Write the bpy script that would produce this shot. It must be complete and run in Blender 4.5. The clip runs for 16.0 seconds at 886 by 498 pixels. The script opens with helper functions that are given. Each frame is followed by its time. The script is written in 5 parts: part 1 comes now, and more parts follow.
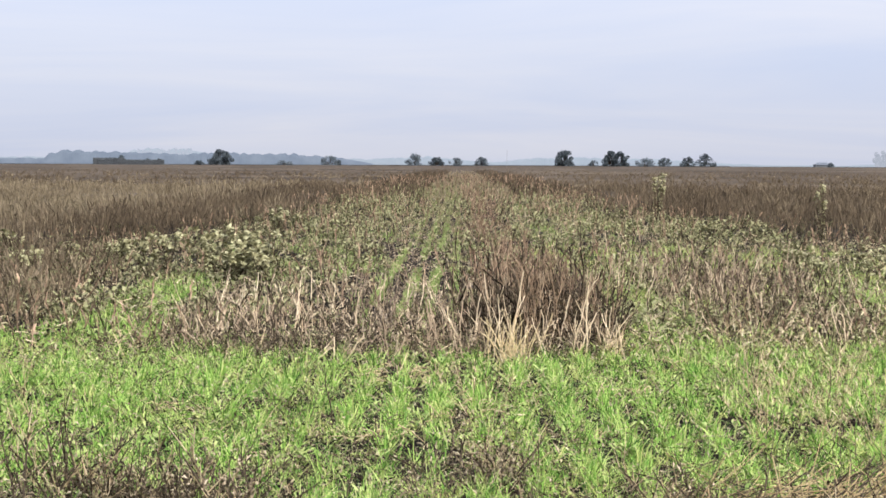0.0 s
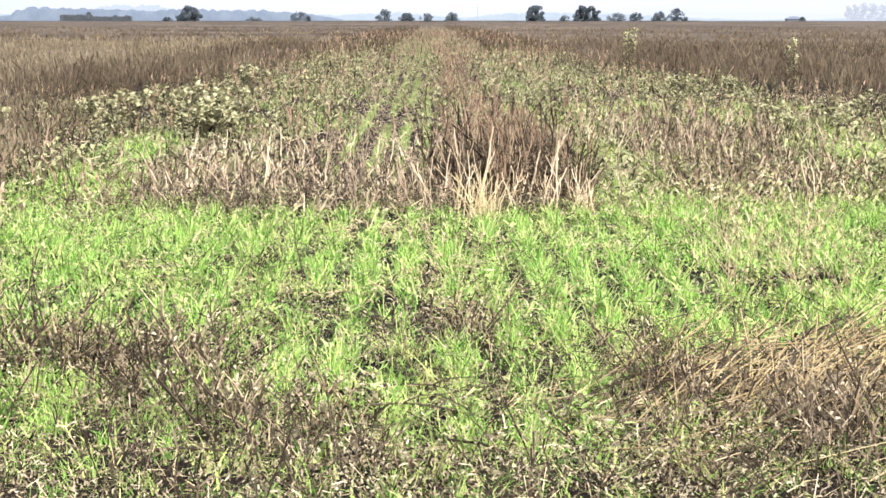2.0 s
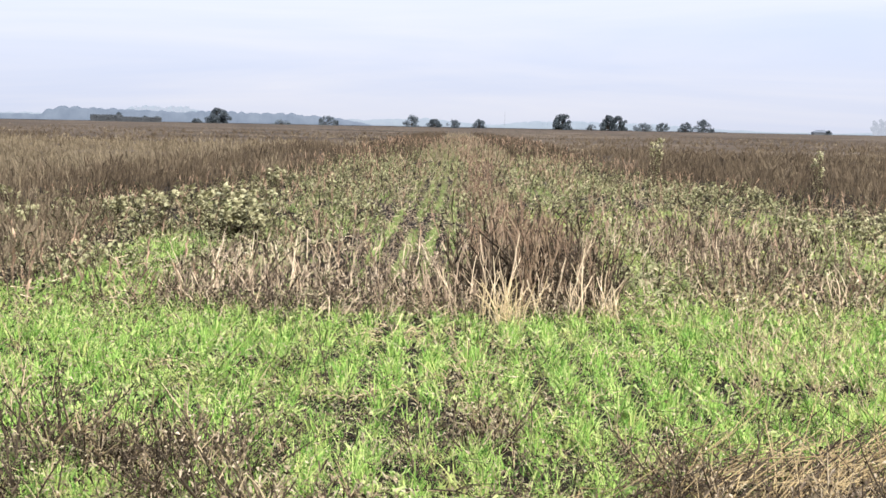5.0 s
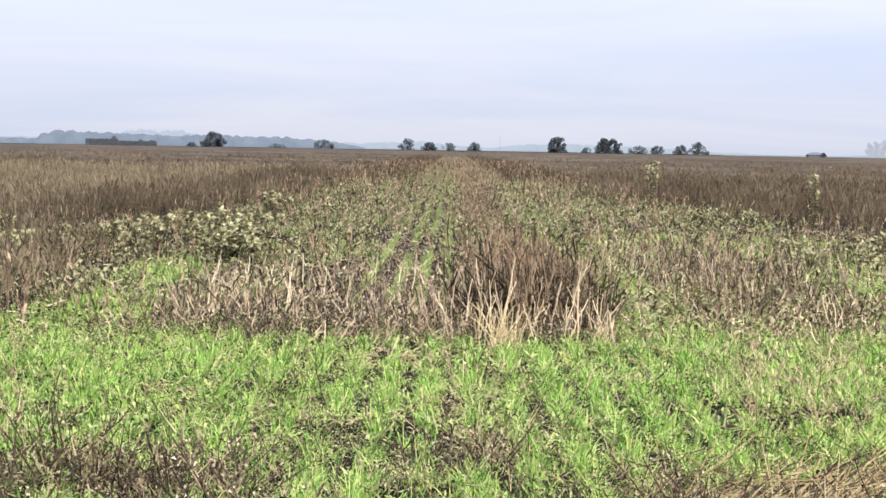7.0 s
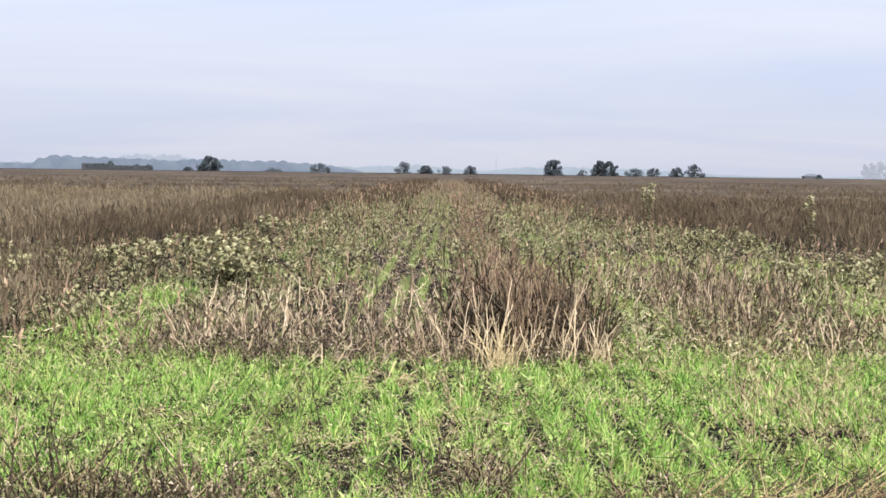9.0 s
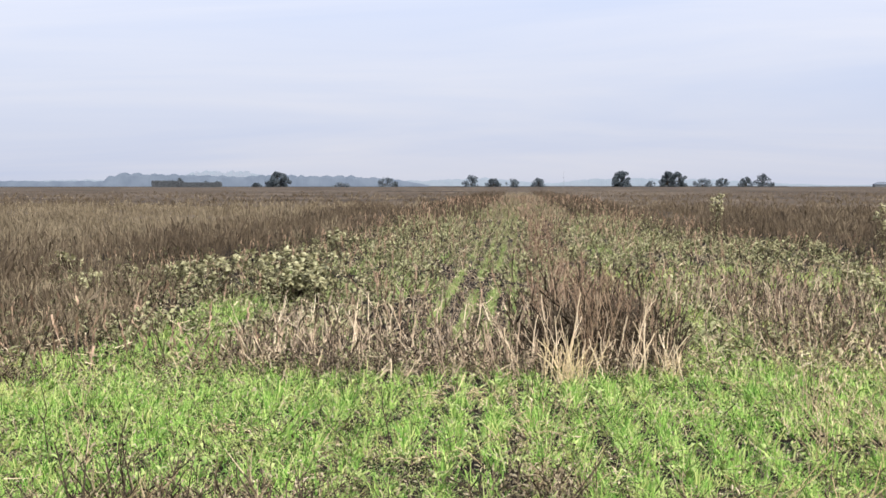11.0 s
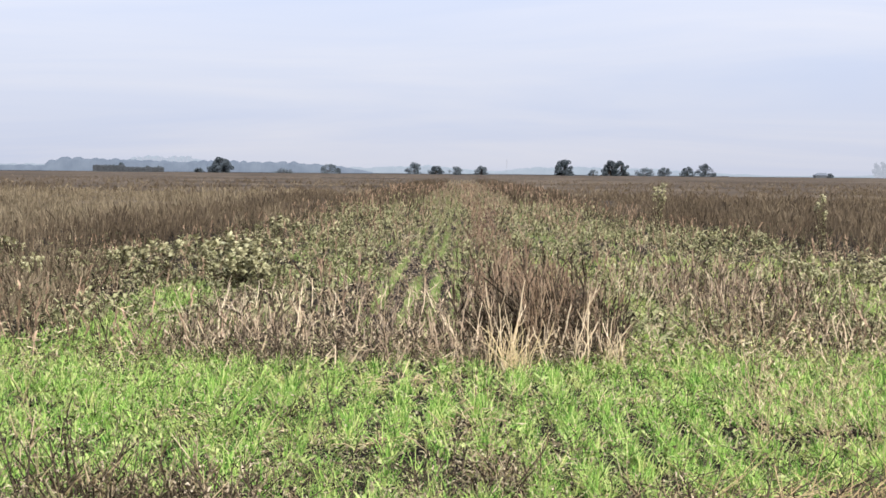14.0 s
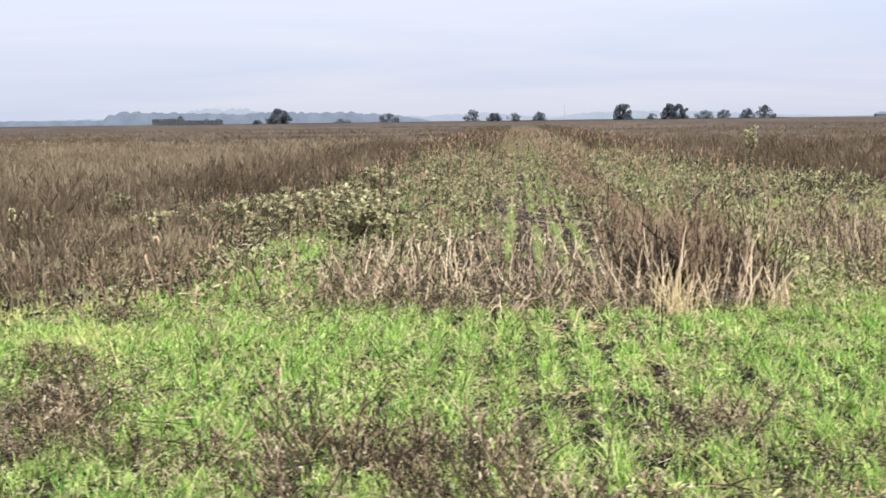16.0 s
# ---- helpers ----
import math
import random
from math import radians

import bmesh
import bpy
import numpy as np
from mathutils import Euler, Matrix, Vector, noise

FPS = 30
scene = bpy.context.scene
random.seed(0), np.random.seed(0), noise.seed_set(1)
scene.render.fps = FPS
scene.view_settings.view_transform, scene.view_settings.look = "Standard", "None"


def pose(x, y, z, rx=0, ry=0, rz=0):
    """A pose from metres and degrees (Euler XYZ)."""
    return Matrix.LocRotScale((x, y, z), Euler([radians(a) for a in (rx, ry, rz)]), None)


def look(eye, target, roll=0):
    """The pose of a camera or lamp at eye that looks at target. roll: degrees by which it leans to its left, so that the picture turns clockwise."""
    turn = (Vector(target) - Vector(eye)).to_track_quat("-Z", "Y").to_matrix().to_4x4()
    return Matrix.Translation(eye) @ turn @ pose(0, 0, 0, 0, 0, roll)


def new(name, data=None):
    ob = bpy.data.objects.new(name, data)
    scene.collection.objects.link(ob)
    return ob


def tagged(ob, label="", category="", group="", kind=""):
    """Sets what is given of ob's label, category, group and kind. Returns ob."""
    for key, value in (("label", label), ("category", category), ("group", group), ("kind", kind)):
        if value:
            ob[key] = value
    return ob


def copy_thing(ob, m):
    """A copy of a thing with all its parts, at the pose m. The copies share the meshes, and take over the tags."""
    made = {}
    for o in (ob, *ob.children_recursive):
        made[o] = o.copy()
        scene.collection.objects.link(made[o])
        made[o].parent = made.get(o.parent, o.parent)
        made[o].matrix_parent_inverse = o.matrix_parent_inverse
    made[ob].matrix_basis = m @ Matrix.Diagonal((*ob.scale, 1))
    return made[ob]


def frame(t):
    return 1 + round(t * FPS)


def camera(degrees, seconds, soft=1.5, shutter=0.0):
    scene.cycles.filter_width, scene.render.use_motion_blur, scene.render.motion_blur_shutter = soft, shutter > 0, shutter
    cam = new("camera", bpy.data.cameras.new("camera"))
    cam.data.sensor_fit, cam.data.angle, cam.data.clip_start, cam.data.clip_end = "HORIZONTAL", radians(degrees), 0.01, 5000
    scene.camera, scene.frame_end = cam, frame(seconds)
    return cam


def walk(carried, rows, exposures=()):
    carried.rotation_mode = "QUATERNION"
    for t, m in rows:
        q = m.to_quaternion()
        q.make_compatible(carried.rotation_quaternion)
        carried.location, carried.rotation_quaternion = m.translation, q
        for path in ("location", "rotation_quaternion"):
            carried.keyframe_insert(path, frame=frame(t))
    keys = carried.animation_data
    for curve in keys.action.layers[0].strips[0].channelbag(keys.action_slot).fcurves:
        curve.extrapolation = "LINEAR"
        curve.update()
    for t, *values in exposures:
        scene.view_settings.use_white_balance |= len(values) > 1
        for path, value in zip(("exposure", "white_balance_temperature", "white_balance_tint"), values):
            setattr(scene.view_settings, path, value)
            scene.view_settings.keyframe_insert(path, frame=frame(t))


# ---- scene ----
cam = camera(26.34, 16.0, soft=1.6, shutter=0.2)
walk(cam, [
    (0.0, pose(-0.003, -0.011, 1.602, 87.436, 0, 0.516) @ pose(0, 0, 0, 0, 0, 0.234)),
    (0.5, pose(-0.001, -0.006, 1.602, 86.562, 0, 0.254) @ pose(0, 0, 0, 0, 0, 0.026)),
    (1.0, pose(0.013, 0.003, 1.605, 85.162, 0, -0.031) @ pose(0, 0, 0, 0, 0, -0.159)),
    (1.5, pose(0.009, 0.020, 1.599, 83.868, 0, -0.259) @ pose(0, 0, 0, 0, 0, -0.152)),
    (2.0, pose(0.008, 0.015, 1.595, 83.098, 0, -0.364) @ pose(0, 0, 0, 0, 0, -0.004)),
    (2.5, pose(0.004, 0.014, 1.595, 82.955, 0, -0.366) @ pose(0, 0, 0, 0, 0, 0.275)),
    (3.0, pose(0.005, 0.007, 1.598, 83.449, 0, -0.260) @ pose(0, 0, 0, 0, 0, 0.504)),
    (3.5, pose(0.002, 0.005, 1.599, 84.281, 0, -0.097) @ pose(0, 0, 0, 0, 0, 0.685)),
    (4.0, pose(0.003, 0.004, 1.600, 85.036, 0, 0.082) @ pose(0, 0, 0, 0, 0, 0.879)),
    (4.5, pose(-0.006, -0.002, 1.596, 85.729, 0, 0.294) @ pose(0, 0, 0, 0, 0, 1.096)),
    (4.7, pose(-0.003, -0.003, 1.596, 85.982, 0, 0.382) @ pose(0, 0, 0, 0, 0, 1.106)),
    (7.0, pose(-0.006, -0.001, 1.599, 86.989, 0, 0.259) @ pose(0, 0, 0, 0, 0, 0.977)),
    (7.5, pose(-0.008, -0.003, 1.601, 87.179, 0, 0.133) @ pose(0, 0, 0, 0, 0, 0.872)),
    (8.0, pose(-0.005, 0.000, 1.602, 87.379, 0, 0.106) @ pose(0, 0, 0, 0, 0, 0.818)),
    (8.5, pose(-0.006, -0.006, 1.601, 87.560, 0, 0.114) @ pose(0, 0, 0, 0, 0, 0.769)),
    (9.0, pose(-0.005, -0.009, 1.600, 87.693, 0, 0.166) @ pose(0, 0, 0, 0, 0, 0.723)),
    (9.5, pose(0.001, -0.008, 1.603, 87.805, 0, 0.434) @ pose(0, 0, 0, 0, 0, 0.662)),
    (10.0, pose(-0.002, -0.013, 1.604, 87.906, 0, 1.216) @ pose(0, 0, 0, 0, 0, 0.395)),
    (10.2, pose(-0.002, -0.008, 1.602, 87.936, 0, 1.708) @ pose(0, 0, 0, 0, 0, 0.219)),
    (12.3, pose(0.005, 0.008, 1.603, 88.232, 0, 2.411) @ pose(0, 0, 0, 0, 0, -0.100)),
    (12.5, pose(0.000, 0.002, 1.601, 88.217, 0, 1.930) @ pose(0, 0, 0, 0, 0, -0.028)),
    (13.0, pose(-0.001, -0.003, 1.601, 88.104, 0, 0.872) @ pose(0, 0, 0, 0, 0, 0.271)),
    (13.5, pose(-0.004, -0.005, 1.601, 87.938, 0, 0.421) @ pose(0, 0, 0, 0, 0, 0.480)),
    (14.0, pose(-0.022, -0.018, 1.601, 87.701, 0, 0.496) @ pose(0, 0, 0, 0, 0, 0.508)),
    (14.5, pose(-0.067, -0.023, 1.599, 87.451, 0, 0.631) @ pose(0, 0, 0, 0, 0, 0.401)),
    (15.0, pose(-0.134, -0.033, 1.603, 87.084, 0, 0.693) @ pose(0, 0, 0, 0, 0, 0.066)),
    (15.5, pose(-0.369, -0.036, 1.609, 86.611, 0, 1.155) @ pose(0, 0, 0, 0, 0, -0.318)),
    (16.0, pose(-0.864, -0.055, 1.614, 86.118, 0, 2.289) @ pose(0, 0, 0, 0, 0, -0.736)),
], exposures=[(0.0, 0.40), (0.5, 0.43), (1.0, 0.52), (1.5, 0.85), (2.0, 1.01), (2.5, 1.01), (3.0, 0.94), (3.5, 0.85), (4.0, 0.77), (4.5, 0.68), (7.0, 0.57), (8.5, 0.49), (10.0, 0.41), (13.0, 0.41), (15.0, 0.47), (16.0, 0.53)])

# ---- world and sun ----
world = bpy.data.worlds.new("overcast_sky")
scene.world = world
world.use_nodes = True
wn, wl = world.node_tree.nodes, world.node_tree.links
wn.clear()
w_out = wn.new("ShaderNodeOutputWorld")
w_bg = wn.new("ShaderNodeBackground")
w_sky = wn.new("ShaderNodeTexSky")
w_sky.sky_type = 'NISHITA'
w_sky.sun_disc = False
w_sky.sun_elevation = radians(38)
w_sky.sun_rotation = radians(150)
w_co = wn.new("ShaderNodeTexCoord")
w_sep = wn.new("ShaderNodeSeparateXYZ")
wl.new(w_co.outputs["Generated"], w_sep.inputs[0])


def wmath(op, a, b=None, clamp=False):
    n = wn.new("ShaderNodeMath")
    n.operation = op
    n.use_clamp = clamp
    for i, v in enumerate((a, b)):
        if v is None:
            continue
        if isinstance(v, (int, float)):
            n.inputs[i].default_value = v
        else:
            wl.new(v, n.inputs[i])
    return n.outputs[0]


# a flat cloud deck, so that the cloud pattern gets finer towards the horizon
up = wmath('MAXIMUM', w_sep.outputs[2], 0.0)
deck = wmath('ADD', up, 0.15)
w_cmb = wn.new("ShaderNodeCombineXYZ")
wl.new(wmath('DIVIDE', w_sep.outputs[0], deck), w_cmb.inputs[0])
wl.new(wmath('DIVIDE', w_sep.outputs[1], deck), w_cmb.inputs[1])
w_noise = wn.new("ShaderNodeTexNoise")
w_noise.inputs["Scale"].default_value = 1.1
w_noise.inputs["Detail"].default_value = 5
w_noise.inputs["Roughness"].default_value = 0.55
w_noise.inputs["Distortion"].default_value = 0.6
w_slant = wn.new("ShaderNodeMapping")
w_slant.inputs["Rotation"].default_value = (0, 0, radians(40))
w_slant.inputs["Scale"].default_value = (0.5, 1.2, 1)
wl.new(w_cmb.outputs[0], w_slant.inputs["Vector"])
wl.new(w_slant.outputs[0], w_noise.inputs["Vector"])
w_ramp = wn.new("ShaderNodeValToRGB")
w_ramp.color_ramp.elements[0].position = 0.32
w_ramp.color_ramp.elements[0].color = (0.435, 0.480, 0.620, 1)
w_ramp.color_ramp.elements[1].position = 0.66
w_ramp.color_ramp.elements[1].color = (0.525, 0.540, 0.628, 1)
wl.new(w_noise.outputs[0], w_ramp.inputs[0])
# an overcast sky grows brighter towards the zenith
w_grad = wmath('ADD', wmath('MULTIPLY', up, 2.5), 0.97)
w_scale = wn.new("ShaderNodeVectorMath")
w_scale.operation = 'SCALE'
wl.new(w_ramp.outputs[0], w_scale.inputs[0])
wl.new(w_grad, w_scale.inputs["Scale"])
w_dim = wn.new("ShaderNodeVectorMath")
w_dim.operation = 'SCALE'
w_dim.inputs["Scale"].default_value = 0.1
wl.new(w_sky.outputs[0], w_dim.inputs[0])
w_mix = wn.new("ShaderNodeMix")
w_mix.data_type = 'RGBA'
w_mix.inputs[0].default_value = 0.92
wl.new(w_dim.outputs[0], w_mix.inputs[6])
wl.new(w_scale.outputs[0], w_mix.inputs[7])
wl.new(w_mix.outputs[2], w_bg.inputs[0])
w_bg.inputs[1].default_value = 1.0
wl.new(w_bg.outputs[0], w_out.inputs[0])

sun_data = bpy.data.lights.new("sun", 'SUN')
sun_data.energy = 3.7
sun_data.angle = radians(10)
sun_data.color = (1.0, 0.95, 0.88)
sun = new("sun", sun_data)
sun.matrix_world = look((0, 0, 50), (-20, 34, 16))

# ---- materials ----


def mat(name, colors, rough=0.85, island=True, noise_scale=0.0, noise_amt=0.0, leaf=0.0, bump=0.0, spec=0.04, stretch=(1, 1, 1), vary=1.0):
    """A surface whose colour varies piece by piece, with a soft noise over it; leaf: the share of light that goes through."""
    m = bpy.data.materials.new(name)
    m.use_nodes = True
    n, l = m.node_tree.nodes, m.node_tree.links
    b = n["Principled BSDF"]
    b.inputs["Roughness"].default_value = rough
    b.inputs["Specular IOR Level"].default_value = spec
    ramp = n.new("ShaderNodeValToRGB")
    els = ramp.color_ramp.elements
    while len(els) < len(colors):
        els.new(0.5)
    for i, c in enumerate(colors):
        els[i].position = i / max(1, len(colors) - 1)
        els[i].color = (*c, 1)
    co = n.new("ShaderNodeTexCoord")
    mp = n.new("ShaderNodeMapping")
    mp.inputs["Scale"].default_value = stretch
    l.new(co.outputs["Object"], mp.inputs[0])
    tex = n.new("ShaderNodeTexNoise")
    tex.inputs["Scale"].default_value = noise_scale or 3.0
    tex.inputs["Detail"].default_value = 4
    l.new(mp.outputs[0], tex.inputs["Vector"])
    if island:
        geo = n.new("ShaderNodeNewGeometry")
        info = n.new("ShaderNodeObjectInfo")
        mix = n.new("ShaderNodeMath")
        mix.operation = 'MULTIPLY_ADD'
        l.new(tex.outputs[0], mix.inputs[0])
        mix.inputs[1].default_value = noise_amt
        sub = n.new("ShaderNodeMath")
        sub.operation = 'SUBTRACT'
        add = n.new("ShaderNodeMath")
        add.operation = 'MULTIPLY_ADD'
        l.new(info.outputs["Random"], add.inputs[0])
        add.inputs[1].default_value = 0.3
        spread = n.new("ShaderNodeMath")
        spread.operation = 'MULTIPLY'
        spread.inputs[1].default_value = vary
        l.new(geo.outputs["Random Per Island"], spread.inputs[0])
        l.new(spread.outputs[0], sub.inputs[0])
        sub.inputs[1].default_value = noise_amt * 0.5 + 0.15 - (1 - vary) * 0.5
        l.new(sub.outputs[0], add.inputs[2])
        l.new(add.outputs[0], mix.inputs[2])
        l.new(mix.outputs[0], ramp.inputs[0])
    else:
        spread = n.new("ShaderNodeMapRange")
        spread.inputs[1].default_value, spread.inputs[2].default_value = 0.3, 0.7
        l.new(tex.outputs[0], spread.inputs[0])
        l.new(spread.outputs[0], ramp.inputs[0])
    l.new(ramp.outputs[0], b.inputs["Base Color"])
    if bump:
        bt = n.new("ShaderNodeTexNoise")
        bt.inputs["Scale"].default_value = 60.0
        bt.inputs["Detail"].default_value = 6
        l.new(co.outputs["Object"], bt.inputs["Vector"])
        bn = n.new("ShaderNodeBump")
        bn.inputs["Strength"].default_value = bump
        bn.inputs["Distance"].default_value = 0.03
        l.new(bt.outputs[0], bn.inputs["Height"])
        l.new(bn.outputs[0], b.inputs["Normal"])
    if leaf:
        tr = n.new("ShaderNodeBsdfTranslucent")
        l.new(ramp.outputs[0], tr.inputs[0])
        ms = n.new("ShaderNodeMixShader")
        ms.inputs[0].default_value = leaf
        l.new(b.outputs[0], ms.inputs[1])
        l.new(tr.outputs[0], ms.inputs[2])
        l.new(ms.outputs[0], n["Material Output"].inputs[0])
    return m


M_GRASS = mat("grass_blades", [(0.0356, 0.085, 0.0159), (0.128, 0.262, 0.0459), (0.255, 0.427, 0.0849), (0.39, 0.515, 0.138), (0.564, 0.584, 0.238)], 0.6, noise_scale=2.4, noise_amt=0.6, leaf=0.25, vary=0.95)
M_GRASS_FAR = mat("grass_blades_mid", [(0.126, 0.19, 0.0535), (0.237, 0.32, 0.0972), (0.379, 0.41, 0.161)], 0.75, noise_scale=2.5, noise_amt=0.8, leaf=0.25, vary=0.5)
M_STRIP = mat("dull_strip_grass", [(0.113, 0.112, 0.0506), (0.208, 0.204, 0.0948), (0.321, 0.298, 0.163)], 0.85, noise_scale=2.0, noise_amt=0.9, leaf=0.2, vary=0.45)
M_YELLOWED = mat("yellowed_blades", [(0.236, 0.328, 0.0828), (0.404, 0.447, 0.143), (0.562, 0.52, 0.221)], 0.75, noise_scale=2.5, noise_amt=0.4, leaf=0.2, vary=0.8)
M_STRAW = mat("dry_straw", [(0.0788, 0.0545, 0.0334), (0.263, 0.192, 0.11), (0.473, 0.368, 0.215), (0.651, 0.54, 0.35)], 0.7, noise_scale=8, noise_amt=0.3)
M_GOLD = mat("lodged_straw", [(0.0495, 0.0341, 0.0198), (0.189, 0.127, 0.0645), (0.416, 0.315, 0.161), (0.594, 0.48, 0.265)], 0.65, noise_scale=5, noise_amt=0.5)
M_STRAWY = mat("straw_yellow", [(0.40, 0.30, 0.15), (0.58, 0.45, 0.25), (0.70, 0.58, 0.36)], 0.7, noise_scale=6, noise_amt=0.3)
M_PALE = mat("bleached_stalk", [(0.361, 0.268, 0.174), (0.64, 0.5, 0.332), (0.927, 0.778, 0.538)], 0.75, noise_scale=14, noise_amt=0.5, bump=0.3)
M_DARKSTEM = mat("brown_stem", [(0.0169, 0.0129, 0.00882), (0.0564, 0.0422, 0.0284), (0.174, 0.134, 0.0882)], 0.85, noise_scale=6, noise_amt=0.3)
M_WARM = mat("warm_brown_stem", [(0.0908, 0.0672, 0.0462), (0.251, 0.187, 0.13), (0.501, 0.396, 0.275)], 0.85, noise_scale=3, noise_amt=0.4)
M_STALK = mat("pinkish_brown_stalk", [(0.109, 0.0756, 0.0517), (0.334, 0.245, 0.165), (0.69, 0.537, 0.367)], 0.8, noise_scale=7, noise_amt=0.5, bump=0.3)
M_RUSTSTALK = mat("rusty_stalk", [(0.084, 0.0561, 0.0375), (0.258, 0.175, 0.112), (0.559, 0.414, 0.267)], 0.82, noise_scale=7, noise_amt=0.5, bump=0.3)
M_RUST = mat("rusty_brown_stem", [(0.0987, 0.0637, 0.0422), (0.234, 0.157, 0.103), (0.43, 0.301, 0.202)], 0.85, noise_scale=2.5, noise_amt=0.6)
M_CREAM = mat("bleached_leaf", [(0.169, 0.138, 0.0811), (0.336, 0.286, 0.173), (0.494, 0.435, 0.282)], 0.85, noise_scale=4, noise_amt=0.4, leaf=0.1)
M_CLOVER = mat("broad_green_leaf", [(0.118, 0.185, 0.0475), (0.267, 0.36, 0.0998), (0.438, 0.48, 0.18)], 0.65, noise_scale=1.5, noise_amt=0.5, leaf=0.2)
M_WITHER = mat("withered_leaf", [(0.0179, 0.0134, 0.00907), (0.0798, 0.0593, 0.0373), (0.26, 0.201, 0.125), (0.538, 0.444, 0.308)], 0.9, leaf=0.1)
M_BROWN = mat("brown_weed", [(0.0422, 0.0318, 0.0212), (0.0798, 0.0595, 0.0392), (0.131, 0.1, 0.0646), (0.234, 0.181, 0.116)], 0.9, noise_scale=0.7, noise_amt=1.5, stretch=(1, 0.5, 1), vary=0.35)
M_TAN = mat("tan_weed", [(0.099, 0.0768, 0.0489), (0.189, 0.15, 0.0956), (0.352, 0.285, 0.183)], 0.9, noise_scale=0.7, noise_amt=1.4, stretch=(1, 0.5, 1), vary=0.45)
M_OLIVE = mat("olive_leaves", [(0.081, 0.0803, 0.0385), (0.189, 0.185, 0.0856), (0.329, 0.316, 0.158), (0.497, 0.46, 0.273)], 0.8, noise_scale=2.2, noise_amt=0.9, leaf=0.2, vary=0.55)
M_DULL = mat("dull_weed_leaves", [(0.028, 0.024, 0.014), (0.070, 0.063, 0.031), (0.135, 0.128, 0.060), (0.235, 0.225, 0.110)], 0.85, noise_scale=2.0, noise_amt=0.6, leaf=0.15, vary=0.7)
M_HEAD = mat("pale_yellow_heads", [(0.11, 0.100, 0.048), (0.27, 0.250, 0.130), (0.50, 0.47, 0.275)], 0.9, noise_scale=5, noise_amt=0.4, leaf=0.2)
M_THICKET = mat("weed_thicket_top", [(0.036, 0.027, 0.019), (0.066, 0.050, 0.035), (0.125, 0.097, 0.066)], 0.95, island=False, noise_scale=0.05, stretch=(0.6, 1, 1))
# distant crowns and hedge: air haze mixed into the colour, blue-grey and lighter
M_TREE = mat("hazed_oak_leaves", [(0.043, 0.054, 0.059), (0.066, 0.079, 0.087), (0.096, 0.112, 0.121)], 0.8, noise_scale=0.3, noise_amt=0.6)
M_TREE_GREY = mat("hazed_grey_crown", [(0.075, 0.092, 0.102), (0.108, 0.127, 0.140), (0.145, 0.166, 0.182)], 0.85, noise_scale=0.3, noise_amt=0.5)
M_HEDGE = mat("hazed_hedge", [(0.082, 0.090, 0.096), (0.104, 0.112, 0.119), (0.128, 0.136, 0.144)], 0.9, noise_scale=0.3, noise_amt=0.5)
M_ROOF = mat("grey_sheet_roof", [(0.10, 0.112, 0.128), (0.13, 0.143, 0.16)], 0.6, island=False, noise_scale=0.8)
M_BARK = mat("bark", [(0.03, 0.026, 0.022), (0.07, 0.06, 0.05)], 0.9, island=False, noise_scale=3, bump=0.4)
M_MAST = mat("galvanised_steel", [(0.24, 0.25, 0.27), (0.30, 0.31, 0.33)], 0.6, island=False)


def ground_material():
    m = mat("field_soil", [(0.006, 0.0045, 0.0035), (0.012, 0.009, 0.0065), (0.022, 0.017, 0.011), (0.042, 0.032, 0.021)], 0.95, island=False, noise_scale=2.2, bump=0.8)
    return m


def haze_glow_material(name, c1, c2, lumps=0.05):
    """Woods kilometres away: what reaches the eye is mostly lit air, painted as glow."""
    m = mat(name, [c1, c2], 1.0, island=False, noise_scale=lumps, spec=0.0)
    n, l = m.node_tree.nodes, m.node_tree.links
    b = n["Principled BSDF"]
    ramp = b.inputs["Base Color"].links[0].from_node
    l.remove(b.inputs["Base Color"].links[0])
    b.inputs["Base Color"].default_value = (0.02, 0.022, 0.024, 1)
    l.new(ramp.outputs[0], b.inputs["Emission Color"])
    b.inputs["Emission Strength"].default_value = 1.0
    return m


M_SOIL = ground_material()
# air haze put in as emission colour, paler the farther away
M_FAR = haze_glow_material("hazy_woods", (0.150, 0.186, 0.250), (0.205, 0.245, 0.312))
M_HAZE = haze_glow_material("hazy_bare_crowns", (0.26, 0.285, 0.345), (0.40, 0.425, 0.485))
M_POPLAR = haze_glow_material("hazy_poplars", (0.330, 0.365, 0.440), (0.41, 0.44, 0.52))
M_FARTHEST = haze_glow_material("very_hazy_woods", (0.300, 0.350, 0.420), (0.345, 0.395, 0.465))

# ---- geometry helpers ----
rng = np.random.default_rng(7)


def lattice(x, y, scale, seed):
    """Smooth value noise between 0 and 1 for arrays of places."""
    x, y = np.asarray(x) / scale + 1000.0, np.asarray(y) / scale + 1000.0
    xi, yi = np.floor(x).astype(np.int64), np.floor(y).astype(np.int64)
    fx, fy = x - xi, y - yi
    fx, fy = fx * fx * (3 - 2 * fx), fy * fy * (3 - 2 * fy)

    def h(a, b):
        v = np.sin(a * 127.1 + b * 311.7 + seed * 74.7) * 43758.5453
        return v - np.floor(v)

    return (h(xi, yi) * (1 - fx) + h(xi + 1, yi) * fx) * (1 - fy) + (h(xi, yi + 1) * (1 - fx) + h(xi + 1, yi + 1) * fx) * fy


def patchy(x, y, scale, seed):
    return 0.6 * lattice(x, y, scale, seed) + 0.4 * lattice(x, y, scale * 0.37, seed + 5)


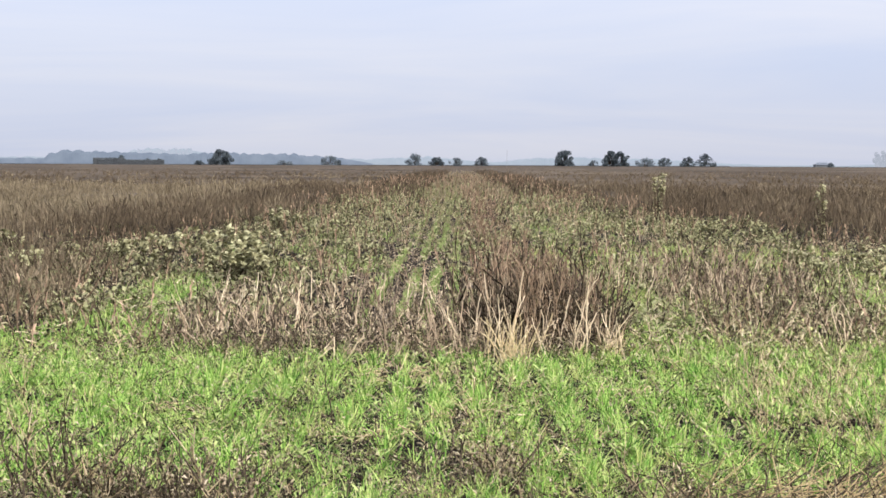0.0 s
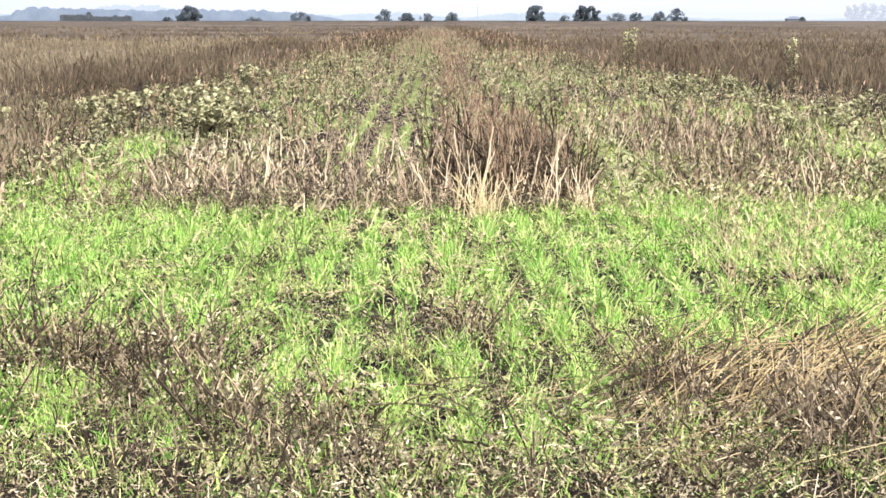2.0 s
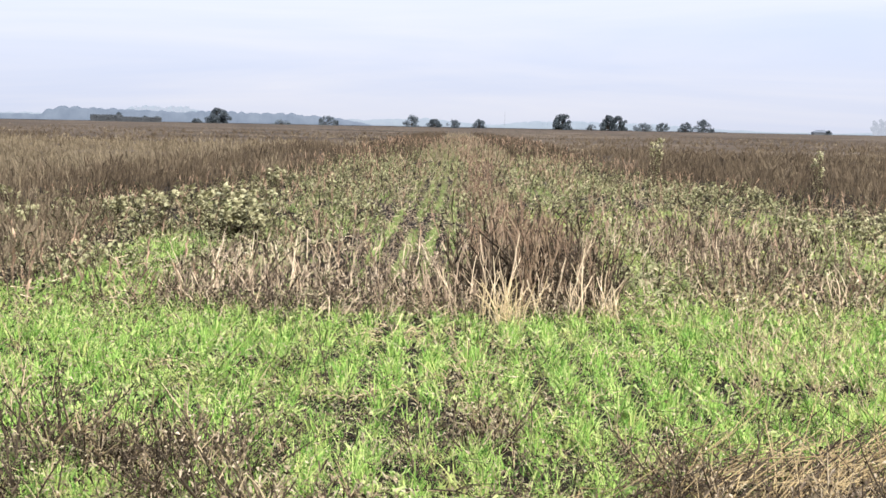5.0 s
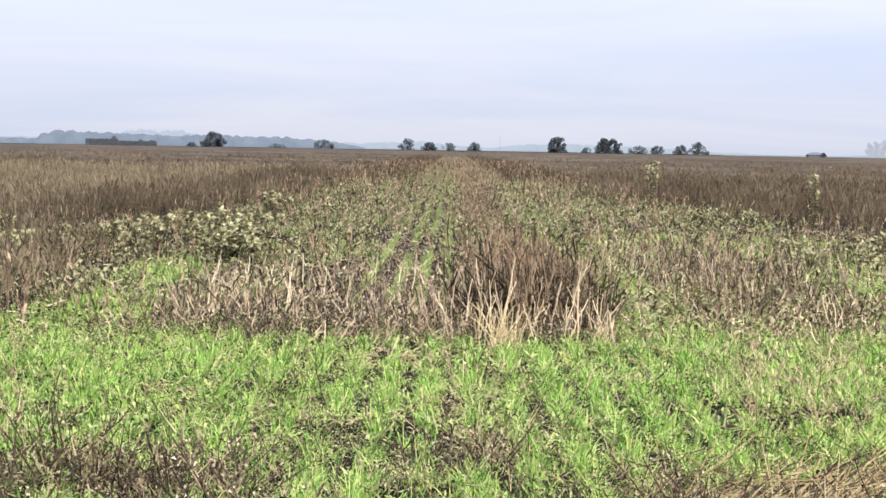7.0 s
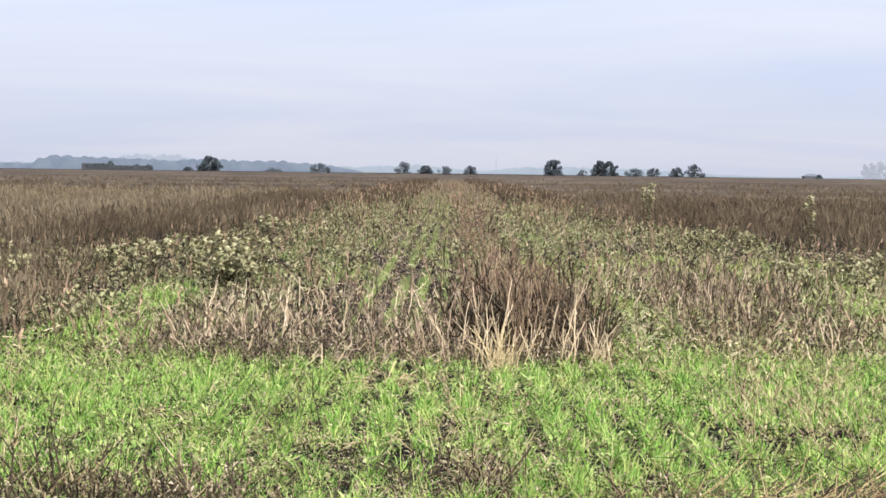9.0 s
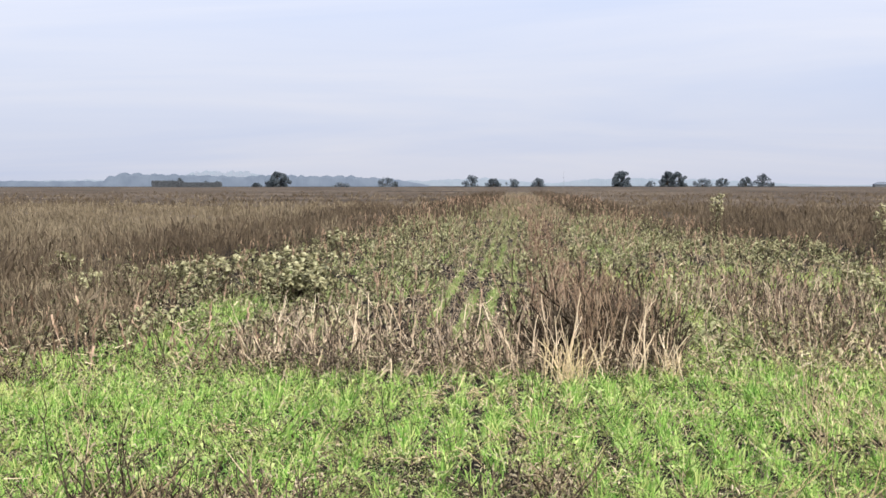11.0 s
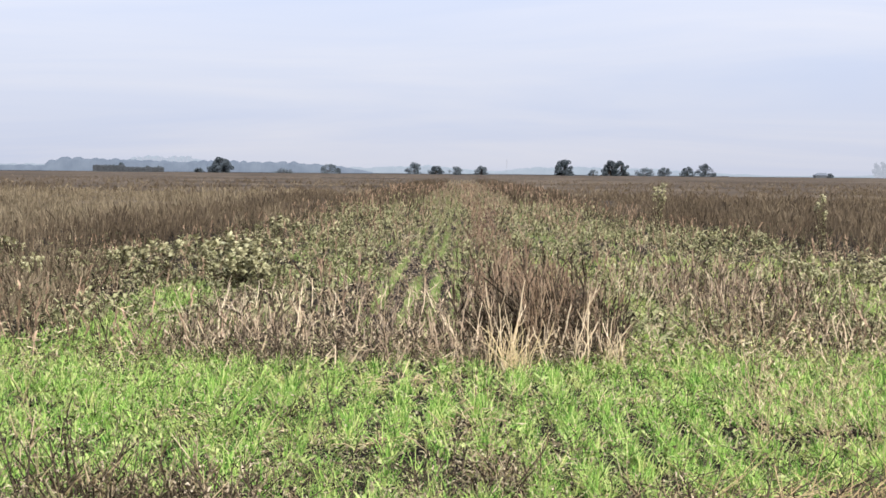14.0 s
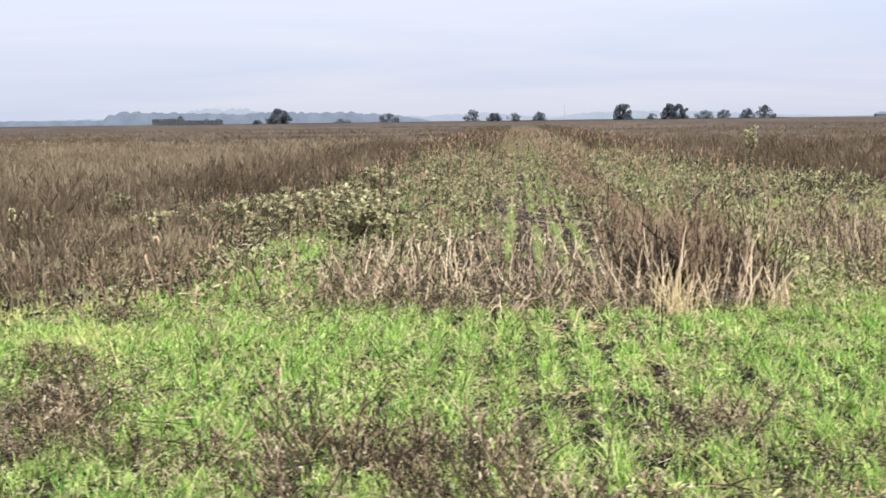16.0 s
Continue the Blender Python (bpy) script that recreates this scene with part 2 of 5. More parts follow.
def ground_z(x, y):
    """The field's surface: small bumps, drill ridges across the rows."""
    near = 1.0 / (1.0 + (np.maximum(np.abs(y), np.abs(x)) / 60.0) ** 2)
    return near * (0.05 * (patchy(x, y, 1.7, 3) - 0.5) + 0.012 * np.sin(np.asarray(x) * 2 * math.pi / 0.27))


def mesh_of(name, v, f, materials, mat_index=None, smooth=False):
    me = bpy.data.meshes.new(name)
    v, f = np.asarray(v, dtype=np.float32), np.asarray(f, dtype=np.int32)
    me.vertices.add(len(v))
    me.vertices.foreach_set("co", v.ravel())
    me.loops.add(f.size)
    me.loops.foreach_set("vertex_index", f.ravel())
    me.polygons.add(len(f))
    me.polygons.foreach_set("loop_start", np.arange(0, f.size, f.shape[1], dtype=np.int32))
    for m in materials:
        me.materials.append(m)
    if mat_index is not None:
        me.polygons.foreach_set("material_index", np.asarray(mat_index, dtype=np.int32))
    if smooth:
        me.polygons.foreach_set("use_smooth", np.ones(len(f), dtype=bool))
    me.update(calc_edges=True)
    return me


def ribbon(points, w0, w1, side):
    """A strip of quads along points, as a blade or leaf."""
    p = np.asarray(points, float)
    k = len(p)
    w = np.linspace(w0, w1, k)[:, None]
    s = np.asarray(side, float)[None]
    v = np.empty((2 * k, 3))
    v[0::2], v[1::2] = p - s * w / 2, p + s * w / 2
    f = [(2 * i, 2 * i + 1, 2 * i + 3, 2 * i + 2) for i in range(k - 1)]
    return v, np.array(f)


def tube(points, r0, r1, sides=3):
    """A tapered stem of quads."""
    p = np.asarray(points, float)
    k = len(p)
    d = p[-1] - p[0]
    d /= np.linalg.norm(d) + 1e-9
    a = np.cross(d, (0.31, 0.95, 0.05) if abs(d[2]) > 0.8 else (0, 0, 1.0))
    a /= np.linalg.norm(a)
    b = np.cross(d, a)
    ang = np.arange(sides) * 2 * math.pi / sides
    ring = np.cos(ang)[:, None] * a + np.sin(ang)[:, None] * b
    r = np.linspace(r0, r1, k)
    v = (p[:, None, :] + ring[None] * r[:, None, None]).reshape(-1, 3)
    f = []
    for i in range(k - 1):
        for j in range(sides):
            j2 = (j + 1) % sides
            f.append((i * sides + j, i * sides + j2, (i + 1) * sides + j2, (i + 1) * sides + j))
    return v, np.array(f)


class Proto:
    """A plant's pieces, gathered as quads with a material number each."""

    def __init__(self):
        self.v, self.f, self.m, self.n = [], [], [], 0

    def add(self, vf, m=0):
        v, f = vf
        self.v.append(v)
        self.f.append(f + self.n)
        self.m.append(np.full(len(f), m))
        self.n += len(v)
        return self

    def done(self):
        return np.concatenate(self.v), np.concatenate(self.f), np.concatenate(self.m)


def curve(h, az, lean, curl, k, base=(0, 0, 0)):
    """Points of a stem that starts upright with a lean towards az and bends over."""
    s = np.linspace(0, 1, k)
    out = h * (lean * s + curl * s * s)
    up_ = h * s * np.sqrt(np.maximum(0.05, 1 - np.minimum(0.95, (lean + curl * s) ** 2 * 0.6)))
    return np.stack([base[0] + out * math.cos(az), base[1] + out * math.sin(az), base[2] + up_], 1)


def scatter(name, protos, x, y, size, materials, label, category, squash=None, tilt=0.15, sink=0.01, z=None, azimuth=None):
    """Many plants of a few prototypes joined into one mesh."""
    n = len(x)
    which = rng.integers(0, len(protos), n)
    az = rng.uniform(0, 2 * math.pi, n) if azimuth is None else azimuth
    gz = (ground_z(x, y) if z is None else z) - sink
    tx, ty = rng.normal(0, tilt, n), rng.normal(0, tilt, n)
    V, F, MI, base = [], [], [], 0
    for k, (pv, pf, pm) in enumerate(protos):
        i = np.nonzero(which == k)[0]
        if not len(i):
            continue
        c, s = np.cos(az[i])[:, None], np.sin(az[i])[:, None]
        sc = size[i][:, None]
        lx = (pv[None, :, 0] * c - pv[None, :, 1] * s) * sc
        ly = (pv[None, :, 0] * s + pv[None, :, 1] * c) * sc
        lz = pv[None, :, 2] * sc * (1 if squash is None else squash[i][:, None])
        v = np.stack([x[i][:, None] + lx + tx[i][:, None] * lz, y[i][:, None] + ly + ty[i][:, None] * lz, gz[i][:, None] + lz], 2)
        V.append(v.reshape(-1, 3))
        F.append((pf[None] + (base + np.arange(len(i)) * len(pv))[:, None, None]).reshape(-1, 4))
        MI.append(np.tile(pm, len(i)))
        base += len(i) * len(pv)
    ob = new(name, mesh_of(name, np.concatenate(V), np.concatenate(F), materials, np.concatenate(MI)))
    return tagged(ob, label, category, kind="stuff")


def field_points(x0, x1, y0, y1, per_m2, margin=1.0):
    """Random places in a box, thinned to the wedge of the field that lies ahead."""
    n = int((x1 - x0) * (y1 - y0) * per_m2)
    x, y = rng.uniform(x0, x1, n), rng.uniform(y0, y1, n)
    keep = (x > -0.275 * y - 1.0 - margin) & (x < 0.245 * y + 0.3 + margin)
    return x[keep], y[keep]


def part(name, vf, material, parent, label=""):
    v, f = vf
    ob = new(name, mesh_of(name, v, f, [material]))
    ob.parent = parent
    return tagged(ob, label)


def joined(*pieces):
    p = Proto()
    for q in pieces:
        p.add(q)
    v, f, _ = p.done()
    return v, f


# ---- ground ----
def grid_lines(fine0, fine1, step, far, growth=1.35):
    a = list(np.arange(fine0, fine1 + 1e-6, step))
    d = step
    while a[-1] < far:
        d *= growth
        a.append(a[-1] + d)
    d = step
    while a[0] > -far:
        d *= growth
        a.insert(0, a[0] - d)
    return np.array(a)


gx, gy = grid_lines(-8, 7, 0.135, 4400), grid_lines(4, 30, 0.2, 4400)
GX, GY = np.meshgrid(gx, gy)
gv = np.stack([GX.ravel(), GY.ravel(), ground_z(GX.ravel(), GY.ravel())], 1)
nx, ny = len(gx), len(gy)
ii, jj = np.meshgrid(np.arange(nx - 1), np.arange(ny - 1))
q = (jj * nx + ii).ravel()
ground = new("ground", mesh_of("ground", gv, np.stack([q, q + 1, q + nx + 1, q + nx], 1), [M_SOIL], smooth=True))
tagged(ground, "brown field soil with straw and moss between drilled rows", "ground", kind="structure")


# edges of the tall brown weeds on both sides of the mown strip
def left_edge(y):
    return np.interp(y, [15, 24, 30, 38, 45, 57, 90, 200, 1300], [-4.3, -5.6, -7.2, -6.4, -5.3, -5.0, -5.2, -5.3, -6.0])


def right_edge(y):
    return np.interp(y, [20, 30, 36, 40, 50, 55, 75, 110, 1300], [9.5, 8.6, 8.2, 7.4, 7.1, 5.9, 5.7, 5.5, 6.0])


# ---- weed thicket, far part: closed tops of the weeds ----
def thicket(name, side):
    ys = np.concatenate([np.arange(70, 200, 1.6), np.geomspace(200, 1240, 110)])
    us = np.concatenate([np.linspace(0, 30, 50), np.geomspace(30.6, 700, 40)])
    U, Y = np.meshgrid(us, ys)
    X = (left_edge(Y) - 0.5 - U) if side < 0 else (right_edge(Y) + 0.5 + U)
    Z = 0.20 + 0.22 * patchy(X, Y, 6.0, 11) + 0.16 * (lattice(X, Y, 0.9, 13) - 0.5) + 0.25 * np.clip((Y - 250) / 200, 0, 1)
    Z[:, 0] = 0.0
    Z[0, :] = 0.0
    Z[1, :] *= 0.6
    a, b = len(us), len(ys)
    i, j = np.meshgrid(np.arange(a - 1), np.arange(b - 1))
    k = (j * a + i).ravel()
    f = np.stack([k, k + 1, k + a + 1, k + a], 1)
    ob = new(name, mesh_of(name, np.stack([X.ravel(), Y.ravel(), Z.ravel()], 1), f, [M_THICKET]))
    tagged(ob, "dense brown dead weeds filling the field to its far edge", "weeds", kind="stuff")


thicket("weed_thicket", -1)
thicket("weed_thicket", 1)


def strip_end():
    """Low brown growth that closes the strip's far end."""
    ys = np.geomspace(230, 1240, 90)
    us = np.linspace(0, 1, 14)
    U, Y = np.meshgrid(us, ys)
    X = (left_edge(Y) - 0.6) * (1 - U) + (right_edge(Y) + 0.6) * U
    Z = 0.10 + 0.28 * np.clip((Y - 230) / 150, 0, 1) + 0.2 * (lattice(X, Y, 0.9, 17) - 0.5)
    Z[0, :] = 0.0
    k = (np.arange(len(ys) - 1)[:, None] * len(us) + np.arange(len(us) - 1)[None, :]).ravel()
    f = np.stack([k, k + 1, k + len(us) + 1, k + len(us)], 1)
    ob = new("weed_thicket", mesh_of("weed_thicket", np.stack([X.ravel(), Y.ravel(), Z.ravel()], 1), f, [M_THICKET]))
    tagged(ob, "low brown weeds closing the far end of the strip", "weeds", kind="stuff")


strip_end()


# ---- plant prototypes ----
def grass_proto(n, h, w, segs, spread=0.03, droop=0.5):
    p = Proto()
    for _ in range(n):
        az = rng.uniform(0, 2 * math.pi)
        hh = h * rng.uniform(0.55, 1.15)
        b = (rng.normal(0, spread), rng.normal(0, spread), 0)
        side_az = az + math.pi / 2 + rng.normal(0, 0.5)
        p.add(ribbon(curve(hh, az, rng.uniform(0.05, 0.35), rng.uniform(0, droop), segs + 1, b), w * rng.uniform(0.7, 1.2), w * 0.15,
                     (math.cos(side_az), math.sin(side_az), 0)), 0)
    return p.done()


def brown_proto(h, branches, thick, low=0.25, joints=3, lean=0.9):
    """A dead wiry weed: one stem, fine upright branches, a brown fuzz of seed heads."""
    p = Proto()
    az0 = rng.uniform(0, 6.28)
    h = h * rng.uniform(0.7, 1.1)
    stem = curve(h, az0, rng.uniform(0, 0.22 * lean), rng.uniform(-0.1, 0.2) * lean, joints)
    p.add(tube(stem, thick * 0.8, thick * 0.3), 0)
    for _ in range(branches):
        s = low + (0.98 - low) * rng.random() ** 0.7
        b = stem[0] * (1 - s) + stem[-1] * s
        az = rng.uniform(0, 6.28)
        L = h * rng.uniform(0.08, 0.30)
        sa = rng.uniform(0, 6.28)
        p.add(ribbon(curve(L, az, rng.uniform(0.2 * lean, lean), rng.uniform(-0.3, 0.3) * lean, 2, b), thick * rng.uniform(0.8, 2.0), thick * rng.uniform(0.6, 2.6),
                     (math.cos(sa), math.sin(sa), 0.3)), 0)
    return p.done()


def scrub_proto(h, twigs, w, wide=0.42):
    """A dead bushy weed: short upright twigs filling an uneven dome."""
    p = Proto()
    st = curve(h * 0.8, rng.uniform(0, 6.28), 0.05, 0.05, 2)
    p.add(tube(st, w * 0.4, w * 0.3), 0)
    for _ in range(twigs):
        a, r, t_ = rng.uniform(0, 6.28), rng.random() ** 0.6, rng.random() ** 0.8
        out = wide * h * r * math.sqrt(max(0.05, 1 - t_ ** 2)) * (0.5 + 0.5 * t_)
        b = np.array([math.cos(a) * out, math.sin(a) * out, h * (0.05 + 0.75 * t_)])
        L = h * rng.uniform(0.12, 0.30)
        sa = rng.uniform(0, 6.28)
        p.add(ribbon(curve(L, a, rng.uniform(0, 0.55), rng.uniform(-0.2, 0.3), 2, b), w * rng.uniform(0.5, 1.3), w * rng.uniform(0.3, 1.0), (math.cos(sa), math.sin(sa), 0.3)), 0)
    return p.done()


def leafy_proto(h, leaves, w, mats=(0, 1)):
    """A low leafy weed."""
    p = Proto()
    for _ in range(max(2, leaves // 5)):
        az = rng.uniform(0, 6.28)
        st = curve(h * rng.uniform(0.6, 1.1), az, rng.uniform(0.0, 0.5), rng.uniform(0, 0.3), 3)
        p.add(tube(st[[0, 2]], w * 0.18, w * 0.1), mats[1])
        for _ in range(5):
            s = rng.uniform(0.15, 1)
            b = st[0] * (1 - s) + st[-1] * s
            a2 = rng.uniform(0, 6.28)
            L = w * rng.uniform(1.5, 3.2)
            q = np.array([b, b + L * 0.5 * np.array([math.cos(a2), math.sin(a2), rng.uniform(0.2, 0.8)]),
                          b + L * np.array([math.cos(a2), math.sin(a2), rng.uniform(-0.2, 0.5)])])
            v, f = ribbon(q, w * 0.5, w * 0.15, (-math.sin(a2), math.cos(a2), 0.1))
            v[2:4] = q[1] + (v[2:4] - q[1]) * 2.4
            p.add((v, f), mats[0])
    return p.done()


def litter_proto(n, length, w, spread, curly=0.5, lift=0.05):
    """Bits of straw and small curled dead leaves, tumbled every way."""
    p = Proto()
    for _ in range(n):
        az = rng.uniform(0, 6.28)
        c = np.array([rng.normal(0, spread), rng.normal(0, spread), rng.uniform(0.008, lift)])
        if rng.random() > curly:
            d = np.array([math.cos(az), math.sin(az), rng.normal(0, 0.6)]) * length * rng.uniform(0.3, 1.1) / 2
            v, f = ribbon([c - d, c + d], w * 0.5, w * 0.3, (-math.sin(az) * 0.8, math.cos(az) * 0.8, 0.6))
            v[:, 2] = np.maximum(v[:, 2], 0.003)
            p.add((v, f), 0)
        else:
            e1 = rng.normal(0, 1, 3)
            e1 /= np.linalg.norm(e1)
            e2 = np.cross(e1, rng.normal(0, 1, 3))
            e2 /= np.linalg.norm(e2) + 1e-6
            r, sweep = w * rng.uniform(0.9, 2.0), rng.uniform(1.0, 2.6)
            arc = [c + r * (math.cos(q_) * e1 + math.sin(q_) * e2) - r * 0.6 * e1 for q_ in np.linspace(0, sweep, 4)]
            v, f = ribbon(arc, w * 0.5, w * 0.25, np.cross(e1, e2))
            v[2:6] += (v[2:6] - np.repeat(np.array(arc[1:3]), 2, 0)) * rng.uniform(0.2, 1.3)
            v[:, 2] = np.maximum(v[:, 2], 0.003)
            p.add((v, f), 1)
    return p.done()


# ---- drilled grass in front ----
GRASS = [grass_proto(9, rng.uniform(0.10, 0.165), 0.0125, 3, 0.030, 1.2) for _ in range(12)]
GRASS_FINE = [grass_proto(11, rng.uniform(0.09, 0.16), 0.0085, 3, 0.030, 0.8) for _ in range(10)]
GRASS_SHORT = [grass_proto(9, 0.085, 0.014, 2, 0.05, 1.7) for _ in range(8)]


def rows_near(x, jitter):
    """Pull places on to the drill rows, 0.27 m apart."""
    r = np.round((x + 0.13) / 0.27) * 0.27 - 0.13
    return r + rng.normal(0, jitter, len(x))


# patches in the foreground where dead weeds have smothered the grass: x, y, half-widths
DEAD = ((-1.83, 8.60, 0.16, 0.35), (-1.42, 8.60, 0.26, 0.40), (0.14, 9.50, 0.22, 0.75), (-0.77, 7.42, 0.26, 0.5), (0.76, 8.67, 0.16, 0.4),
        (0.35, 7.76, 0.26, 0.3), (1.41, 6.93, 0.25, 0.6), (-0.74, 10.59, 0.16, 0.35), (0.10, 11.29, 0.16, 0.6), (-1.01, 6.49, 0.5, 0.33),
        (-0.32, 6.57, 0.36, 0.42), (0.77, 6.49, 0.4, 0.37), (1.38, 8.01, 0.39, 0.45), (-0.19, 8.67, 0.14, 0.5), (-3.4, 9.7, 0.45, 1.2),
        (-1.2, 7.5, 0.3, 0.3), (0.9, 7.3, 0.4, 0.4), (-3.6, 11.7, 0.32, 0.6), (-4.05, 15.0, 0.3, 0.5), (-2.4, 8.4, 0.3, 0.4), (-3.4, 15.6, 0.3, 0.6))


def smothered(x, y):
    d = 0.0
    for cx, cy, rx, ry in DEAD:
        d = np.maximum(d, np.exp(-(((x - cx) / rx) ** 2 + ((y - cy) / ry) ** 2) * 0.8))
    return np.clip(d + 0.5 * (patchy(x, y, 0.3, 35) - 0.5), 0, 1)


x, y = field_points(-7, 6, 3.5, 24, 205, 1.0)
front = np.interp(x, [-6, -4.9, -4.2, -3.9, -3.6, -3.2, -2.9, -2.5, -2.1, -1, 0, 1.35, 1.6, 2.1, 2.6, 5], [13, 15, 17, 18.5, 21, 21, 18.5, 16.6, 15.5, 15.2, 15.6, 15.6, 16.4, 16.2, 15.8, 17.0])
front = front + 2.2 * (patchy(x, y * 0, 0.35, 23) - 0.5)
cover = 0.6 * patchy(x, y, 0.28, 21) + 0.4 * patchy(x, y, 1.4, 25)
thin = np.interp(y, [3.5, 6.2, 7.0, 7.8, 8.8, 9.8, 16], [0.14, 0.25, 0.46, 0.64, 0.82, 1.0, 1.0])
left_thin = np.interp(x, [-5.2, -4.4, -3.4], [0.6, 0.85, 1.0])
thin = thin * np.interp(smothered(x, y), [0.3, 0.7], [1.0, 0.3])
keep = (y < front + rng.normal(0, 0.25, len(x))) & (rng.random(len(x)) < thin * left_thin * np.clip(5.0 * (cover - 0.36), 0.10, 1.0) * np.interp(y, [16, 18, 24], [1, 0.5, 0.3]))
x, y = x[keep], y[keep]
inrow = rng.random(len(x)) < 0.92
x = np.where(inrow, rows_near(x, 0.026), x)
small = np.where(inrow, rng.random(len(x)) < 0.22, True)
fine = ~small & (y < 9.4 + rng.normal(0, 0.6, len(x)))
tuft = ~small & ~fine
scatter("grass", GRASS_FINE, x[fine], y[fine], rng.uniform(0.65, 1.35, fine.sum()) * np.interp(y[fine], [6, 9.5], [0.8, 1]), [M_GRASS], "thin upright young grass blades in loose rows", "grass")
scatter("grass", GRASS, x[tuft], y[tuft], rng.uniform(0.65, 1.3, tuft.sum()), [M_GRASS], "bright green young drilled grass in loose rows", "grass")
scatter("grass", GRASS_SHORT, x[small], y[small], rng.uniform(0.7, 1.3, small.sum()), [M_GRASS], "short bright green grass filling between the rows", "grass", tilt=0.3)

x, y = field_points(-7, 6, 3.5, 17, 50, 1.0)
keep = rng.random(len(x)) < np.clip(np.interp(patchy(x, y, 1.0, 33), [0.4, 0.65], [0.12, 1]) + 0.5 * np.clip((x - 1.2) / 1.0, 0, 1), 0, 1)
x, y = x[keep], y[keep]
scatter("yellow_grass", GRASS_SHORT + GRASS[:2], np.where(rng.random(len(x)) < 0.6, rows_near(x, 0.04), x), y, rng.uniform(0.6, 1.1, len(x)), [M_YELLOWED], "yellowing grass blades among the green", "grass", tilt=0.5)

# the same field goes on beside and behind
def beside(x, y, margin):
    return (y < 3.2) | (x < -0.27 * y - margin) | (x > 0.25 * y + margin)


n = 2200
x, y = rng.uniform(-9, 9, n), rng.uniform(-6, 16, n)
keep = beside(x, y, 1.2)
x, y = x[keep], y[keep]
scatter("grass", GRASS, np.where(rng.random(len(x)) < 0.8, rows_near(x, 0.04), x), y, rng.uniform(0.8, 1.4, len(x)), [M_GRASS], "bright green drilled grass on either side", "grass")

# thin curling blades through the litter
CURL = [grass_proto(7, 0.13, 0.0065, 3, 0.05, 2.2) for _ in range(10)]
x, y = field_points(-5, 4.5, 5.2, 10.5, 70, 0.8)
keep = rng.random(len(x)) < np.interp(patchy(x, y, 0.35, 34), [0.35, 0.6], [0.25, 1]) * np.interp(y, [6, 7.2, 10.5], [0.5, 1, 0.6])
x, y = x[keep], y[keep]
sere = rng.random(len(x)) < 0.6
scatter("yellow_grass", CURL, x[sere], y[sere], rng.uniform(0.7, 1.2, sere.sum()), [M_YELLOWED], "thin curled yellow blades in the dead leaves", "grass", tilt=0.3)
scatter("grass", CURL, x[~sere], y[~sere], rng.uniform(0.7, 1.2, (~sere).sum()), [M_GRASS], "thin curled green blades in the dead leaves", "grass", tilt=0.3)

# lodged yellow grass beside the bushes
x, y = rng.normal(-4.0, 0.3, 150), rng.normal(13.6, 0.8, 150)
scatter("yellow_grass", GRASS_SHORT + GRASS[:4], x, y, rng.uniform(0.8, 1.5, 150), [M_YELLOWED], "lodged yellow grass beside dead bushes", "grass", tilt=0.7)

# bright patches that reach into the strip
for cx, cy, rx, ry, n in ((5.1, 22.4, 0.75, 2.0, 300), (-3.65, 22.6, 0.36, 2.4, 170), (-3.5, 19.6, 0.4, 1.2, 90), (1.75, 16.9, 0.3, 0.7, 60)):
    x, y = rng.normal(cx, rx * 0.6, n), rng.normal(cy, ry * 0.6, n)
    scatter("grass", GRASS, rows_near(x, 0.04), y, rng.uniform(0.7, 1.2, n), [M_GRASS], "bright green grass patch reaching into the mown strip", "grass")

# straw and shrivelled leaves between the rows
LITTER = [litter_proto(9, 0.10, 0.011, 0.09, 0.80, 0.08) for _ in range(14)]
x, y = field_points(-7, 7, 3.5, 20, 6.5, 1.2)
x, y = np.concatenate([x, rng.uniform(-7, 7, 600)]), np.concatenate([y, rng.uniform(-5, 3.5, 600)])
scatter("straw_litter", LITTER, x, y, rng.uniform(0.6, 1.3, len(x)), [M_STRAW, M_WITHER], "pale straw and dark shrivelled leaves on the soil", "litter", tilt=0.05, sink=0.0)
CRUMBS = [litter_proto(13, 0.08, 0.0085, 0.07, 0.90, 0.12) for _ in range(16)]
x, y = field_points(-4.5, 4.0, 5.2, 11.4, 150, 0.6)
dead_ = np.maximum(smothered(x, y), np.interp(y, [6.7, 7.4], [0.75, 0.0]))
keep = rng.random(len(x)) < np.interp(y, [6.3, 7.5, 8.8, 10.0, 11.4], [1, 0.95, 0.9, 0.85, 0.8]) * np.interp(dead_, [0.25, 0.65], [0.08, 1])
x, y = x[keep], y[keep]
scatter("leaf_litter", CRUMBS, x, y, rng.uniform(0.7, 1.2, len(x)), [M_STRAW, M_WITHER], "grey-brown dead leaves and twigs lying thickly", "litter", tilt=0.1, sink=0.0)
FLAKES = [litter_proto(10, 0.08, 0.0095, 0.10, 0.86, 0.14) for _ in range(12)]
x, y = field_points(-5, 4.5, 5.0, 16, 34, 0.9)
keep = rng.random(len(x)) < np.interp(y, [7.2, 9, 16], [0.8, 0.6, 0.6])
x, y = x[keep], y[keep]
scatter("pale_litter", FLAKES, x, y, rng.uniform(0.6, 1.2, len(x)), [M_STRAW, M_CREAM], "cream-coloured dead leaf flakes on the litter", "litter", tilt=0.1, sink=0.0)
